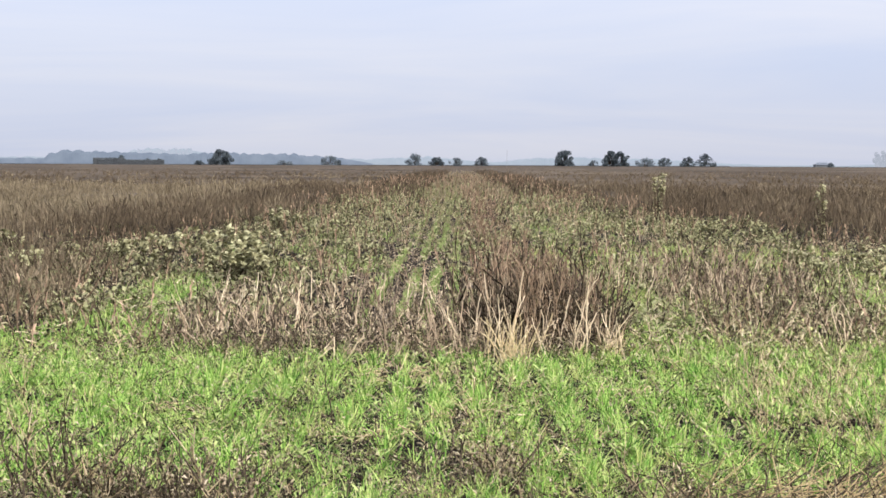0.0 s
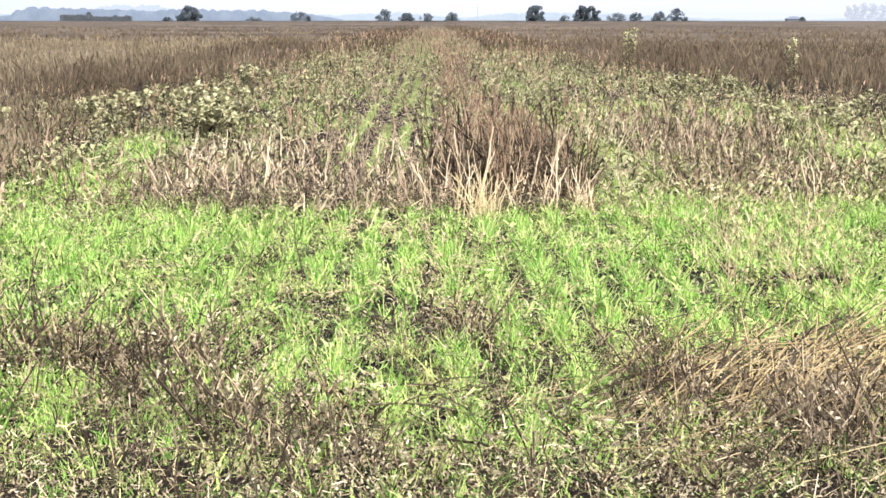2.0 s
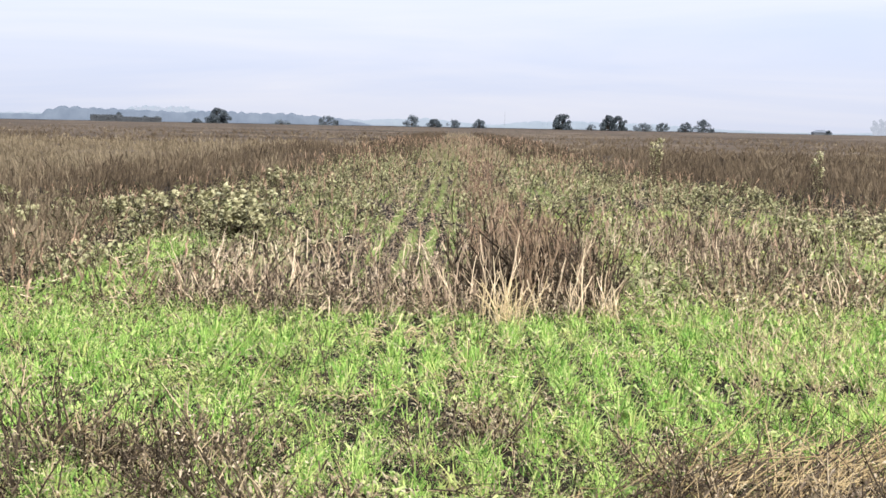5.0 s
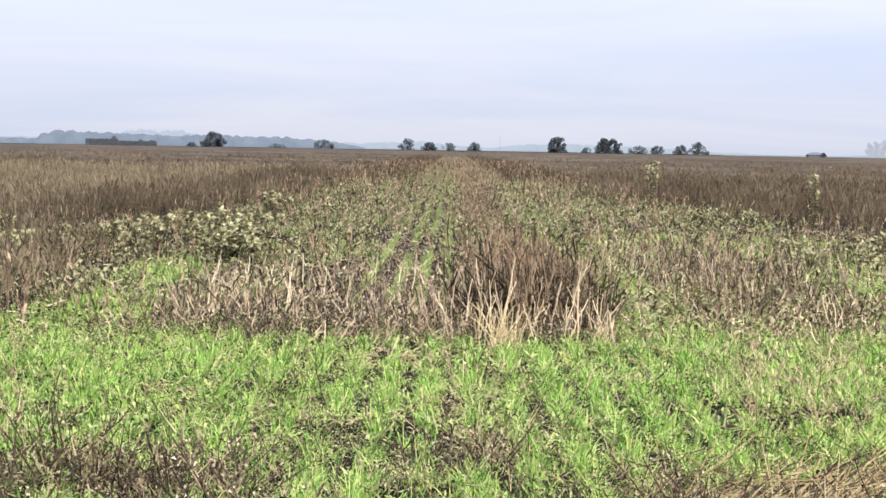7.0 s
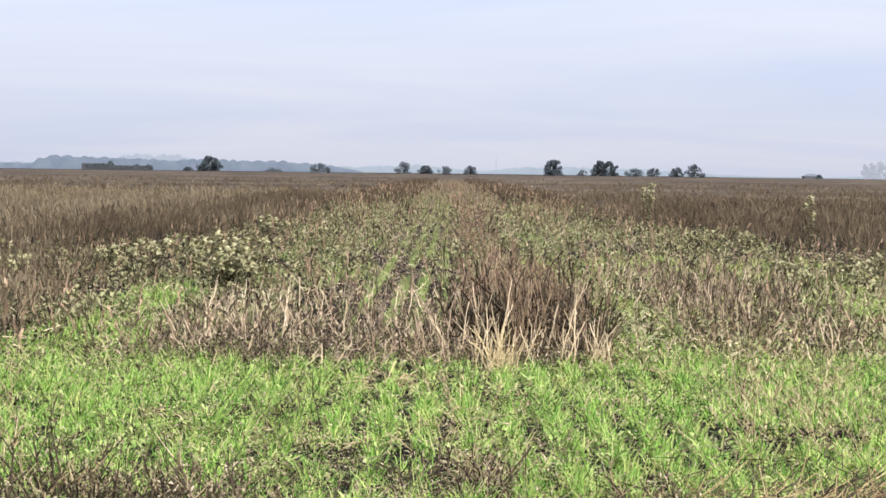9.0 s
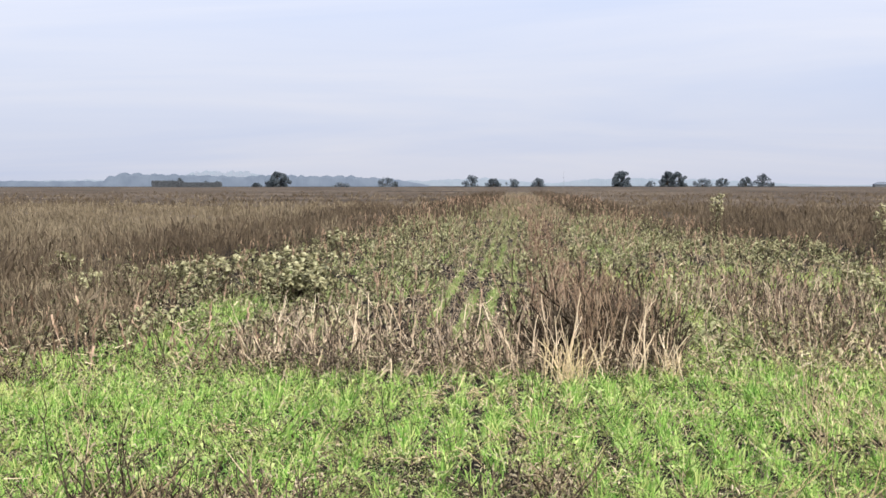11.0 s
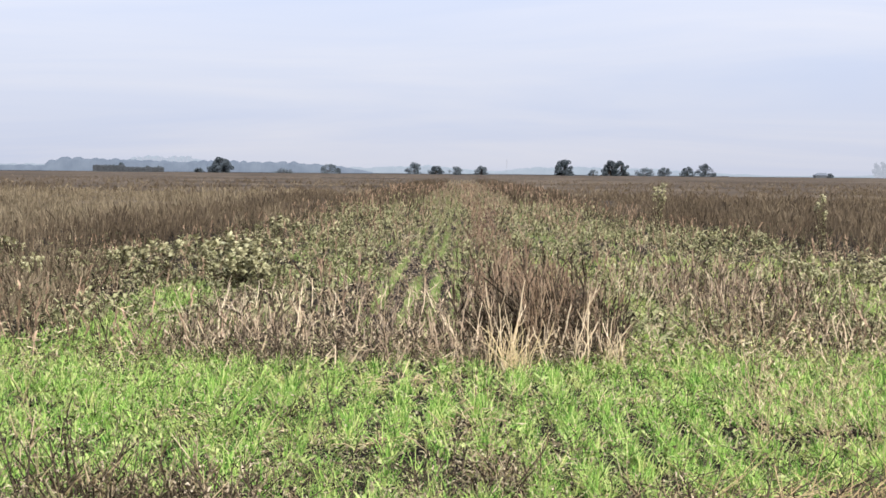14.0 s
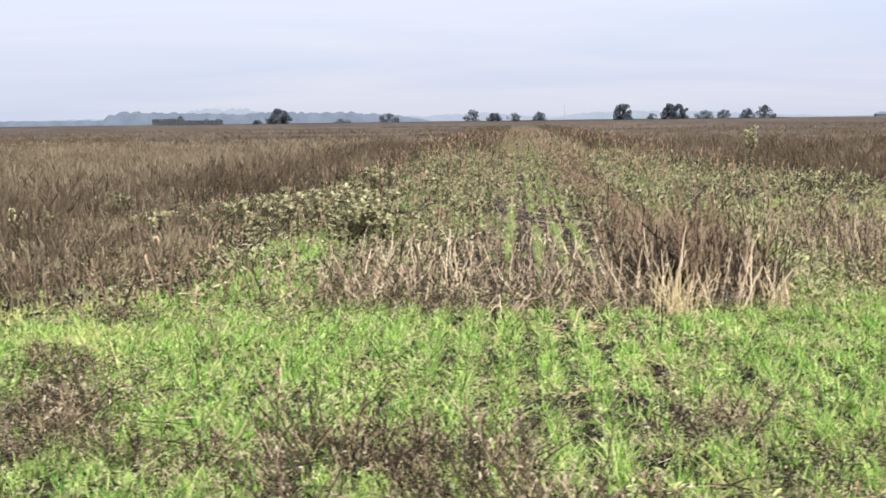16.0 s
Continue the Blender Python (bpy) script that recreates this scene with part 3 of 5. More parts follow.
for cx, cy, rx, ry, n in ((-0.25, 6.45, 0.2, 0.22, 34), (0.6, 6.5, 0.2, 0.2, 30), (1.2, 6.7, 0.12, 0.2, 14)):
    x, y = rng.normal(cx, rx, n), rng.normal(cy, ry, n)
    scatter("pale_litter", FLAKES, x, y, rng.uniform(0.7, 1.2, n), [M_STRAW, M_CREAM], "pale grey-beige heap of curled dead leaves", "litter", tilt=0.15, sink=0.0)
BROAD = [leafy_proto(0.085, 10, 0.025) for _ in range(10)]
x, y = field_points(-7, 6, 7.0, 18, 42, 0.8)
keep = rng.random(len(x)) < np.clip(np.interp(x, [-2.6, -1.2], [1, 0.7]) * np.interp(patchy(x, y, 0.8, 39), [0.4, 0.6], [0.25, 1]) * np.interp(y, [7, 10], [0.35, 1]), 0, 1)
x, y = x[keep], y[keep]
scatter("broad_leaves", BROAD, np.where(rng.random(len(x)) < 0.5, rows_near(x, 0.05), x), y, rng.uniform(0.6, 1.3, len(x)), [M_CLOVER, M_WARM], "broad light green weed leaves among the grass", "weeds", tilt=0.2)
# dark dead weed leaves standing low among the grass
SCRAPS = [litter_proto(16, 0.16, 0.010, 0.07, 0.6, 0.16) for _ in range(10)]
x, y = field_points(-7, 6, 3.0, 16.5, 24, 2.2)
keep = patchy(x, y, 0.45, 37) > np.interp(y, [7, 9, 12], [0.53, 0.55, 0.55])
x, y = x[keep], y[keep]
scatter("dead_tufts", SCRAPS, x, y, rng.uniform(0.7, 1.2, len(x)), [M_DARKSTEM, M_WITHER], "dark dead weed remains caught in the grass", "weeds", tilt=0.1, sink=0.0)

x, y = field_points(-2.6, 2.6, 5.6, 9.6, 26, 0.8)
keep = np.maximum(smothered(x, y), np.interp(y, [6.6, 7.6], [0.8, 0.0])) > 0.42
x, y = x[keep], y[keep]
WIRY = [brown_proto(0.24, 6, 0.0034, 0.2, 4, 1.1) for _ in range(10)]
scatter("dead_tufts", WIRY, x, y, rng.uniform(0.6, 1.35, len(x)), [M_DARKSTEM], "thin dark wiry stems standing in the leaf litter", "weeds", tilt=0.3)

# ---- mown strip behind: mottled low growth ----
GRASS_MID = [grass_proto(9, 0.13, 0.018, 2, 0.06, 0.8) for _ in range(8)]
LEAFY = [leafy_proto(0.17, 10, 0.041) for _ in range(10)]
LANE = -0.6


def strip_points(n, y0, y1, slack=0.4):
    """Places over the strip, thinning out with distance."""
    y = y0 * (y1 / y0) ** rng.random(n)
    lo = np.maximum(left_edge(y) - slack, -0.275 * y - 2.0)
    hi = np.minimum(right_edge(y) + slack, 0.245 * y + 1.3)
    return lo + (hi - lo) * rng.random(n), y


def grown(y):
    return np.interp(y, [16, 40, 140], [1.0, 1.2, 1.9])


def blot(x, y, cx, cy, rx, ry):
    return np.exp(-((x - cx) / rx) ** 2 - ((y - cy) / ry) ** 2)


def edge_gap(x, y):
    return np.minimum(x - left_edge(y), right_edge(y) - x)


CLUMP_FREE = lambda x, y: ~((x > -0.2) & (x < 1.5) & (y < 18.5))
x, y = strip_points(11500, 15.4, 135)
lane = np.exp(-((x - LANE) / 0.6) ** 2)
lush = 1.5 * blot(x, y, -3.6, 22.6, 0.5, 3.5) + 1.6 * blot(x, y, 5.0, 22.4, 0.9, 2.6) + 0.9 * blot(x, y, 1.9, 24, 0.5, 7) + 0.5 * blot(x, y, 3.2, 42, 1.5, 12) + 0.4 * blot(x, y, -2.6, 34, 1.2, 8)
keep = CLUMP_FREE(x, y) & (rng.random(len(x)) < np.clip(2.6 * (patchy(x, y * 0.4, 1.3, 41) - 0.42) - 0.3 * lane + 0.9 * lush, 0.10, 1) * np.interp(edge_gap(x, y), [0, 1.5, 3], [0.25, 0.8, 1]))
keep &= ~((np.abs(x - 0.75) < 0.55) & (rng.random(len(x)) < 0.75))
keep &= ~((y < 18.5) & (x > -2.5) & (x < 0) & (rng.random(len(x)) < 0.75))
x, y, lush = x[keep], y[keep], lush[keep]
x = np.where(rng.random(len(x)) < 0.7, rows_near(x, 0.03), x)
dull = rng.random(len(x)) < np.clip(np.interp(y, [16, 26, 50], [0.4, 0.55, 0.9]) - 0.6 * lush, 0, 1)
for sel, m_, lab in ((~dull, M_GRASS_FAR, "green drilled grass in rows down the mown strip"), (dull, M_STRIP, "dull olive grass covering the mown strip")):
    scatter("grass", GRASS_MID, x[sel], y[sel], (rng.uniform(0.6, 1.25, len(x)) * grown(y))[sel], [m_], lab, "grass", tilt=0.25)

x, y = field_points(1.2, 7, 15.8, 36, 15, 1)
keep = CLUMP_FREE(x, y) & (edge_gap(x, y) > 0) & (rng.random(len(x)) < np.interp(patchy(x, y * 0.7, 0.9, 55), [0.4, 0.6], [0.1, 1]) * (1 + 0.8 * blot(x, y, 2.0, 19, 0.8, 4)))
x, y = x[keep], y[keep]
scatter("yellow_grass", GRASS_MID, x, y, rng.uniform(0.5, 1.1, len(x)), [M_YELLOWED], "yellow-green dying grass over the mown strip", "grass", tilt=0.5)

# the four drill rows that show best run down the strip as separate lines
ROW_TUFT = [grass_proto(7, 0.085, 0.015, 2, 0.018, 0.6) for _ in range(8)]
n = 3600
y = 15.4 * (100 / 15.4) ** rng.random(n)
x = rng.choice([-0.98, -0.62, -0.34, -0.07], n, p=[0.2, 0.36, 0.25, 0.19]) + rng.normal(0, 0.017, n)
keep = (patchy(x * 3, y, 1.6, 49) + 0.06 * (np.abs(x + 0.62) < 0.1) > np.interp(y, [15, 18, 22, 36, 60], [0.54, 0.49, 0.38, 0.40, 0.46]))
x, y = x[keep], y[keep]
near_ = rng.random(len(x)) < np.interp(y, [24, 42, 62], [1, 0.7, 0.15])
for sel, m_ in ((near_, M_GRASS_FAR), (~near_, M_STRIP)):
    scatter("grass", ROW_TUFT, x[sel], y[sel], (rng.uniform(0.7, 1.35, len(x)) * grown(y))[sel], [m_], "green drilled grass in four separate rows", "grass", tilt=0.12)

x, y = strip_points(7600, 16.0, 135)
keep = CLUMP_FREE(x, y) & ((np.abs(x - LANE) > 0.65) | (rng.random(len(x)) < np.interp(y, [20, 24, 45], [0.3, 0.1, 0.5]))) & (rng.random(len(x)) < np.clip(patchy(x, y * 0.6, 1.2, 43) * 4.0 - 1.6, 0.08, 1))
keep &= ~((y < 18) & (rng.random(len(x)) < 0.6))
x, y = x[keep], y[keep]
scatter("low_weeds", LEAFY, x, y, rng.uniform(0.6, 1.5, len(x)) * np.interp(y, [16, 40, 135], [1, 1.15, 1.5]), [M_OLIVE, M_DARKSTEM], "low olive-green leafy weeds with brown stems", "weeds")

LITTER_BIG = [litter_proto(8, 0.16, 0.016, 0.14, 0.65, 0.16) for _ in range(12)]
x, y = strip_points(4700, 15.2, 90)
keep = rng.random(len(x)) < np.interp(patchy(x, y, 1.1, 45), [0.35, 0.6], [0.3, 1])
x, y = x[keep], y[keep]
scatter("straw_litter", LITTER_BIG, x, y, rng.uniform(0.6, 1.3, len(x)) * np.interp(y, [16, 90], [1, 1.3]), [M_STRAW, M_WITHER], "pale straw scattered over the mown strip", "litter", tilt=0.2, sink=0.0)

x, y = rng.uniform(-1.35, 0.2, 800), 16.2 * (48 / 16.2) ** rng.random(800)
scatter("straw_litter", LITTER_BIG, x, y, rng.uniform(0.4, 0.8, 800), [M_WARM, M_STALK], "pinkish brown straw lying between the drill rows", "litter", tilt=0.1, sink=0.02)

FLAKES_BIG = [litter_proto(9, 0.14, 0.024, 0.14, 0.72, 0.17) for _ in range(12)]
x, y = strip_points(3400, 15.2, 60)
keep = rng.random(len(x)) < np.interp(patchy(x, y * 0.6, 1.2, 57), [0.42, 0.6], [0.1, 1]) * np.where(np.abs(x - LANE) < 0.55, 0.35, 1.0) * (1 - 0.7 * blot(x, y, 3.4, 23, 1.1, 4.5))
x, y = x[keep], y[keep]
scatter("pale_litter", FLAKES_BIG, x, y, rng.uniform(0.6, 1.2, len(x)), [M_STRAW, M_CREAM], "cream-coloured dead leaves over the mown strip", "litter", tilt=0.2, sink=0.0)
STUB = [brown_proto(0.30, 8, 0.0085, 0.2, 2, 0.5) for _ in range(10)]
x, y = strip_points(5400, 15.8, 200, 1.0)
bare = np.clip(1.2 * (blot(x, y, -3.6, 22.6, 0.7, 3.5) + blot(x, y, 5.0, 22.4, 0.9, 2.6)), 0, 1)
keep = ((np.abs(x - LANE) > 0.65) | (rng.random(len(x)) < np.interp(y, [18, 22, 45], [0.4, 0.12, 0.4]))) & (rng.random(len(x)) < np.clip(2.6 * (patchy(x, y * 0.5, 1.4, 51) - 0.36) + np.interp(edge_gap(x, y), [-1, 0.5, 2.5], [0.9, 0.45, 0]) + np.interp(y, [40, 110], [0, 0.5]), 0.06, 1) * (1 - bare)) & ~((x > 1.35) & (x < 2.4) & (y < 27) & (rng.random(len(x)) < 0.8))
x, y = x[keep], y[keep]
pale = rng.random(len(x)) < 0.75
size = rng.uniform(0.5, 1.3, len(x)) * grown(y)
scatter("weed_stubble", STUB, x[pale], y[pale], size[pale], [M_RUST], "thin brown weed stubble over the mown strip", "weeds", tilt=0.3)
scatter("weed_stubble", STUB, x[~pale], y[~pale], size[~pale], [M_DARKSTEM], "thin dark weed stubble over the mown strip", "weeds", tilt=0.3)
# the strip's far end
FAR_TUFT = [brown_proto(0.30, 7, 0.022, 0.1, 2, 0.4) for _ in range(8)]
x, y = strip_points(7600, 85, 420, 1.0)
green = rng.random(len(x)) < np.interp(np.abs(x - LANE + 0.3), [0.5, 1.8], [0.75, 0.25]) * np.interp(y, [85, 150, 260], [1, 0.7, 0])
scatter("low_weeds", FAR_TUFT, x[green], y[green], rng.uniform(0.6, 1.3, green.sum()), [M_STRIP], "low olive weeds at the strip's far end", "weeds")
side_ = ~green & (np.abs(x - 0.3) > 2.2)
mid_ = ~green & ~side_
scatter("low_weeds", FAR_TUFT, x[mid_], y[mid_], rng.uniform(0.8, 1.6, mid_.sum()), [M_TAN], "low tan weeds at the strip's far end", "weeds")
scatter("low_weeds", FAR_TUFT, x[side_], y[side_], rng.uniform(0.9, 2.0, side_.sum()), [M_BROWN], "low brown weeds at the strip's far end", "weeds")

x, y = strip_points(3600, 24, 110, 1.5)
keep = rng.random(len(x)) < np.exp(-(edge_gap(x, y) / 1.4) ** 2) * np.clip(2.2 * patchy(x, y, 1.4, 53) - 0.5, 0, 1)
x, y = x[keep], y[keep]
scatter("edge_weeds", [leafy_proto(0.34, 15, 0.036) for _ in range(8)], x, y, rng.uniform(0.5, 1.4, len(x)), [M_DULL, M_DARKSTEM], "dull green weeds along the foot of the tall growth", "weeds")

# ridge of brown weeds left standing along the strip
RIDGE = [brown_proto(0.62, 10, 0.008) for _ in range(8)]
n = 1500
y = 17.5 * (260 / 17.5) ** rng.random(n)
x = 0.72 + 0.2 * np.sin(y * 0.11) + rng.normal(0, 0.26, n)
keep = rng.random(n) < np.interp(patchy(x, y * 0.3, 1.0, 56), [0.35, 0.6], [0.3, 1])
x, y = x[keep], y[keep]
scatter("ridge_weeds", RIDGE, x, y, rng.uniform(0.5, 1.0, len(x)) * np.interp(y, [17, 22, 30], [1.0, 0.8, 0.65]), [M_RUST], "brown dead weeds standing in a long narrow ridge", "weeds", tilt=0.12)

# ---- tall brown weeds on both sides ----
TALL = [scrub_proto(rng.uniform(0.6, 0.85), 13, 0.024) for _ in range(14)]
for side in (-1, 1):
    x, y = field_points(-32 if side < 0 else 3.5, -2.8 if side < 0 else 28, 17 if side < 0 else 26, 100, 15.5, 1.0)
    inside = (left_edge(y) - x) if side < 0 else (x - right_edge(y))
    inside = inside + 1.6 * (patchy(x, y, 2.2, 61) - 0.5)
    keep = rng.random(len(x)) < np.interp(inside, [-1.8, -0.6, 0.3, 1.5], [0, 0.16, 0.6, 1]) * np.interp(y, [17, 26, 60, 100], [0.35, 0.8, 0.62, 0.36]) * np.interp(patchy(x, y, 0.9, 63), [0.35, 0.55], [0.3, 1])
    x, y, inside = x[keep], y[keep], inside[keep]
    hgt = 0.35 + 0.40 * patchy(x, y, 4.0, 65) + 0.65 * patchy(x, y, 0.8, 66)
    hgt = hgt * np.interp(inside, [-1.5, 0.3, 1.5, 4], [0.45, 0.85, 1.2, 1.0]) * np.interp(y, [18, 28], [0.7, 1])
    depth = np.tanh((inside - 3.4) / 1.4)
    pale = 0.55 * patchy(x, y * 0.7, 6.0, 69) + 0.45 * patchy(x, y, 0.8, 70) + (0.07 + 0.20 * depth if side < 0 else -0.10) + rng.normal(0, 0.05, len(x)) > 0.52
    for sel, m_, lab in ((~pale, M_BROWN, "tall brown dead weeds standing densely in the field"), (pale, M_TAN, "tall tan-coloured dead weeds standing in the field")):
        scatter("tall_weeds", TALL, x[sel], y[sel], (rng.uniform(0.7, 1.1, len(x)) * hgt)[sel], [m_], lab, "weeds", tilt=0.06)
TALL_FAR = [scrub_proto(rng.uniform(0.6, 0.8), 8, 0.055, 0.6) for _ in range(12)]
n = 5200
x, y = rng.uniform(-30, 28, n), rng.uniform(14, 72, n)
keep = beside(x, y, 1.0) & ((x < left_edge(y)) | (x > right_edge(y)))
scatter("tall_weeds", TALL_FAR, x[keep], y[keep], rng.uniform(0.6, 1.0, keep.sum()), [M_BROWN], "tall brown dead weeds spreading to both sides", "weeds", tilt=0.1)
for side in (-1, 1):
    n = 17000
    y = 95 * (420 / 95) ** rng.random(n)
    x = rng.uniform(-0.29, 0.26, n) * y
    keep = ((x < left_edge(y) - 0.2) if side < 0 else (x > right_edge(y) + 0.2)) & (rng.random(n) < np.interp(patchy(x, y * 0.5, 3.0, 67), [0.3, 0.6], [0.3, 1]))
    x, y = x[keep], y[keep]
    pale = 0.5 * patchy(x * 0.4, y, 14.0, 69) + 0.5 * patchy(x, y * 0.5, 3.0, 71) + (np.interp(y, [95, 160, 260], [0.06, -0.05, -0.18]) if side < 0 else -0.16) + rng.normal(0, 0.05, len(x)) > 0.52
    hgt = 0.55 + 0.6 * patchy(x, y * 0.5, 2.5, 68)
    for sel, m_, lab in ((~pale, M_BROWN, "tall brown dead weeds far out in the field"), (pale, M_TAN, "tall tan-coloured dead weeds far out in the field")):
        scatter("tall_weeds", TALL_FAR, x[sel], y[sel], (rng.uniform(0.75, 1.1, len(x)) * hgt)[sel], [m_], lab, "weeds", tilt=0.05)


# ---- stalks in the standing clump ----
def dead_stalk(h, r, forks, material, label, crook=0.014):
    """A bare dead stalk, crooked and forked, as a thing with a stem and branches."""
    root = new("dead_stalk")
    tagged(root, label, "dead stalk", "dead stalks in the clump")
    az = rng.uniform(0, 6.28)
    k = 7
    pts = curve(h, az, rng.uniform(0, 0.2), rng.uniform(-0.1, 0.2), k)
    pts[1:, :2] += np.cumsum(rng.normal(0, crook * 0.5, (k - 1, 2)), 0)
    pts[1:-1, :2] += rng.normal(0, crook * 0.22, (k - 2, 2))
    pts[0, 2] = -0.04
    part("stem", tube(pts, r, r * 0.6, 5), material, root)
    for _ in range(forks):
        i = rng.integers(1, k - 1)
        L = h * rng.uniform(0.08, 0.38)
        a2 = rng.uniform(0, 6.28)
        b = curve(L, a2, rng.uniform(0.2, 0.8), rng.uniform(-0.4, 0.1), 5, pts[i])
        b[1:] += rng.normal(0, crook * 0.35, (4, 3))
        side = curve(L * 0.45, a2 + rng.uniform(0.8, 2.0), 0.5, -0.2, 3, b[2])
        part("branch", joined(tube(b, r * 0.65, r * 0.35, 4), tube(side, r * 0.45, r * 0.2, 3)), material, root)
    return root


def place(proto, xs, ys, smin, smax, tilt=8):
    made = []
    for a, b in zip(xs, ys):
        src = proto[rng.integers(0, len(proto))]
        s = rng.uniform(smin, smax)
        z = float(ground_z(np.array([a]), np.array([b]))[0])
        m = pose(float(a), float(b), z - 0.005, float(rng.normal(0, tilt)), float(rng.normal(0, tilt)), float(rng.uniform(0, 360)))
        o = copy_thing(src, m)
        o.scale = (s, s, s)
        made.append(o)
    return made


def drop(things):
    for ob in things:
        for o in (*ob.children_recursive, ob):
            bpy.data.objects.remove(o)


tall_protos = [dead_stalk(rng.uniform(0.50, 0.80), rng.uniform(0.0036, 0.0056), int(rng.integers(3, 7)), M_RUSTSTALK if i % 3 else M_STALK, "tall rusty brown dead weed stalk standing in a clump", 0.015) for i in range(12)]
pale_protos = [dead_stalk(rng.uniform(0.34, 0.66), rng.uniform(0.0046, 0.0072), int(rng.integers(2, 6)), M_PALE, "thick bleached dead stalk at the clump's edge", 0.015) for _ in range(12)]
low_protos = [dead_stalk(rng.uniform(0.18, 0.40), rng.uniform(0.0048, 0.0076), int(rng.integers(1, 4)), M_PALE, "short bleached dead weed stalk on the strip's edge", 0.022) for _ in range(12)]
warm_low = [dead_stalk(rng.uniform(0.25, 0.45), rng.uniform(0.0045, 0.0065), int(rng.integers(1, 4)), M_STALK, "short brown dead weed stalk in a standing patch", 0.022) for _ in range(8)]
# rusty stalks stand highest in the middle and lower towards the strip's edge
n = 46
place(tall_protos, np.clip(rng.normal(0.60, 0.27, n), 0.0, 1.25), 15.8 + np.abs(rng.normal(0, 1.0, n)), 0.8, 1.3, 6)
n = 24
place(tall_protos, np.clip(rng.normal(0.85, 0.32, n), 0.1, 1.36), 15.6 + np.abs(rng.normal(0, 0.6, n)), 0.6, 1.0, 7)
n = 36
place(pale_protos, np.concatenate([rng.normal(0.36, 0.10, 5), np.clip(rng.normal(1.05, 0.16, 15), 0.7, 1.34), rng.uniform(-0.1, 1.3, 16)]), 15.25 + np.abs(rng.normal(0, 0.5, n)), 0.5, 1.1, 7)
n = 12
place(pale_protos, rng.normal(0.6, 0.25, n), rng.uniform(15.6, 16.8, n), 0.8, 1.12, 7)
n = 20
place(warm_low, rng.uniform(-0.45, 0.25, n), 15.3 + np.abs(rng.normal(0, 0.7, n)), 0.8, 1.4, 14)
n = 58
place(low_protos, rng.uniform(-2.6, 0.1, n), 15.05 + 2.4 * rng.random(n) ** 1.3, 0.45, 1.3, 26)
n = 52
place(warm_low, rng.uniform(-2.5, 0.1, n), 15.2 + 2.4 * rng.random(n) ** 1.4, 0.6, 1.2, 22)
n = 44
place(low_protos, np.clip(rng.normal(3.1, 0.6, n), 2.0, 4.5), rng.uniform(18.4, 25, n), 0.7, 1.3, 8)
n = 26
place(warm_low, np.clip(rng.normal(3.1, 0.6, n), 2.1, 4.5), rng.uniform(18.6, 27, n), 0.8, 1.5, 10)
n = 56
place(low_protos, rng.uniform(1.3, 4.4, n), rng.uniform(15.5, 19.5, n), 0.45, 1.05, 18)
drop(tall_protos + low_protos + pale_protos + warm_low)

# stalks further back, too many to tell apart
def stalk_proto(h, r, forks):
    p = Proto()
    k = 6
    pts = curve(h, rng.uniform(0, 6.28), rng.uniform(0, 0.25), rng.uniform(-0.1, 0.2), k)
    pts[1:, :2] += np.cumsum(rng.normal(0, 0.009, (k - 1, 2)), 0)
    pts[0, 2] = -0.03
    p.add(tube(pts, r, r * 0.6, 4), 0)
    for _ in range(forks):
        i = rng.integers(1, k - 1)
        p.add(tube(curve(h * rng.uniform(0.15, 0.45), rng.uniform(0, 6.28), rng.uniform(0.15, 0.6), rng.uniform(-0.3, 0.1), 4, pts[i]), r * 0.65, r * 0.3, 3), 0)
    return p.done()


BACK = [stalk_proto(rng.uniform(0.24, 0.44), rng.uniform(0.0045, 0.0065), int(rng.integers(1, 4))) for _ in range(12)]
n = 90
x, y = rng.uniform(-2.7, 0.1, n), 16.2 + 5.5 * rng.random(n) ** 1.3
scatter("dead_stalks", BACK, x, y, rng.uniform(0.6, 1.2, n), [M_PALE], "bleached dead stalks thinning out over the strip", "dead stalks", tilt=0.25)
n = 110
x, y = rng.uniform(-2.7, 0.1, n), 16.0 + 7.0 * rng.random(n) ** 1.3
scatter("dead_stalks", BACK, x, y, rng.uniform(0.6, 1.25, n), [M_WARM], "brown dead stalks thinning out over the strip", "dead stalks", tilt=0.25)
n = 120
x, y = rng.uniform(1.6, 5.2, n), rng.uniform(16.5, 34, n)
scatter("dead_stalks", BACK, x, y, rng.uniform(0.5, 1.25, n), [M_STALK], "brown dead stalks standing over the strip", "dead stalks", tilt=0.2)
n = 60
x, y = rng.uniform(1.4, 5.0, n), rng.uniform(16.0, 30, n)
scatter("dead_stalks", BACK, x, y, rng.uniform(0.4, 1.0, n), [M_PALE], "bleached dead stalks standing over the strip", "dead stalks", tilt=0.3)

# yellowing leaves and dark rotted tufts among the stalks beside the clump
n = 300
x, y = rng.uniform(1.35, 5.4, n), rng.uniform(15.8, 30, n)
keep = patchy(x, y * 0.6, 0.7, 91) > 0.5
scatter("yellow_leaves", LEAFY, x[keep], y[keep], rng.uniform(0.5, 1.0, keep.sum()), [M_YELLOWED, M_WARM], "yellowing weed leaves among the dead stalks", "weeds", tilt=0.2)
n = 150
x, y = rng.uniform(2.0, 4.9, n), rng.uniform(15.9, 21, n)
keep = patchy(x, y * 0.6, 0.6, 93) > 0.52
scatter("dead_tufts", SCRAPS, x[keep], y[keep], rng.uniform(0.7, 1.3, keep.sum()), [M_DARKSTEM, M_WITHER], "dark rotted weed tufts among the dead stalks", "weeds", tilt=0.1, sink=0.0)

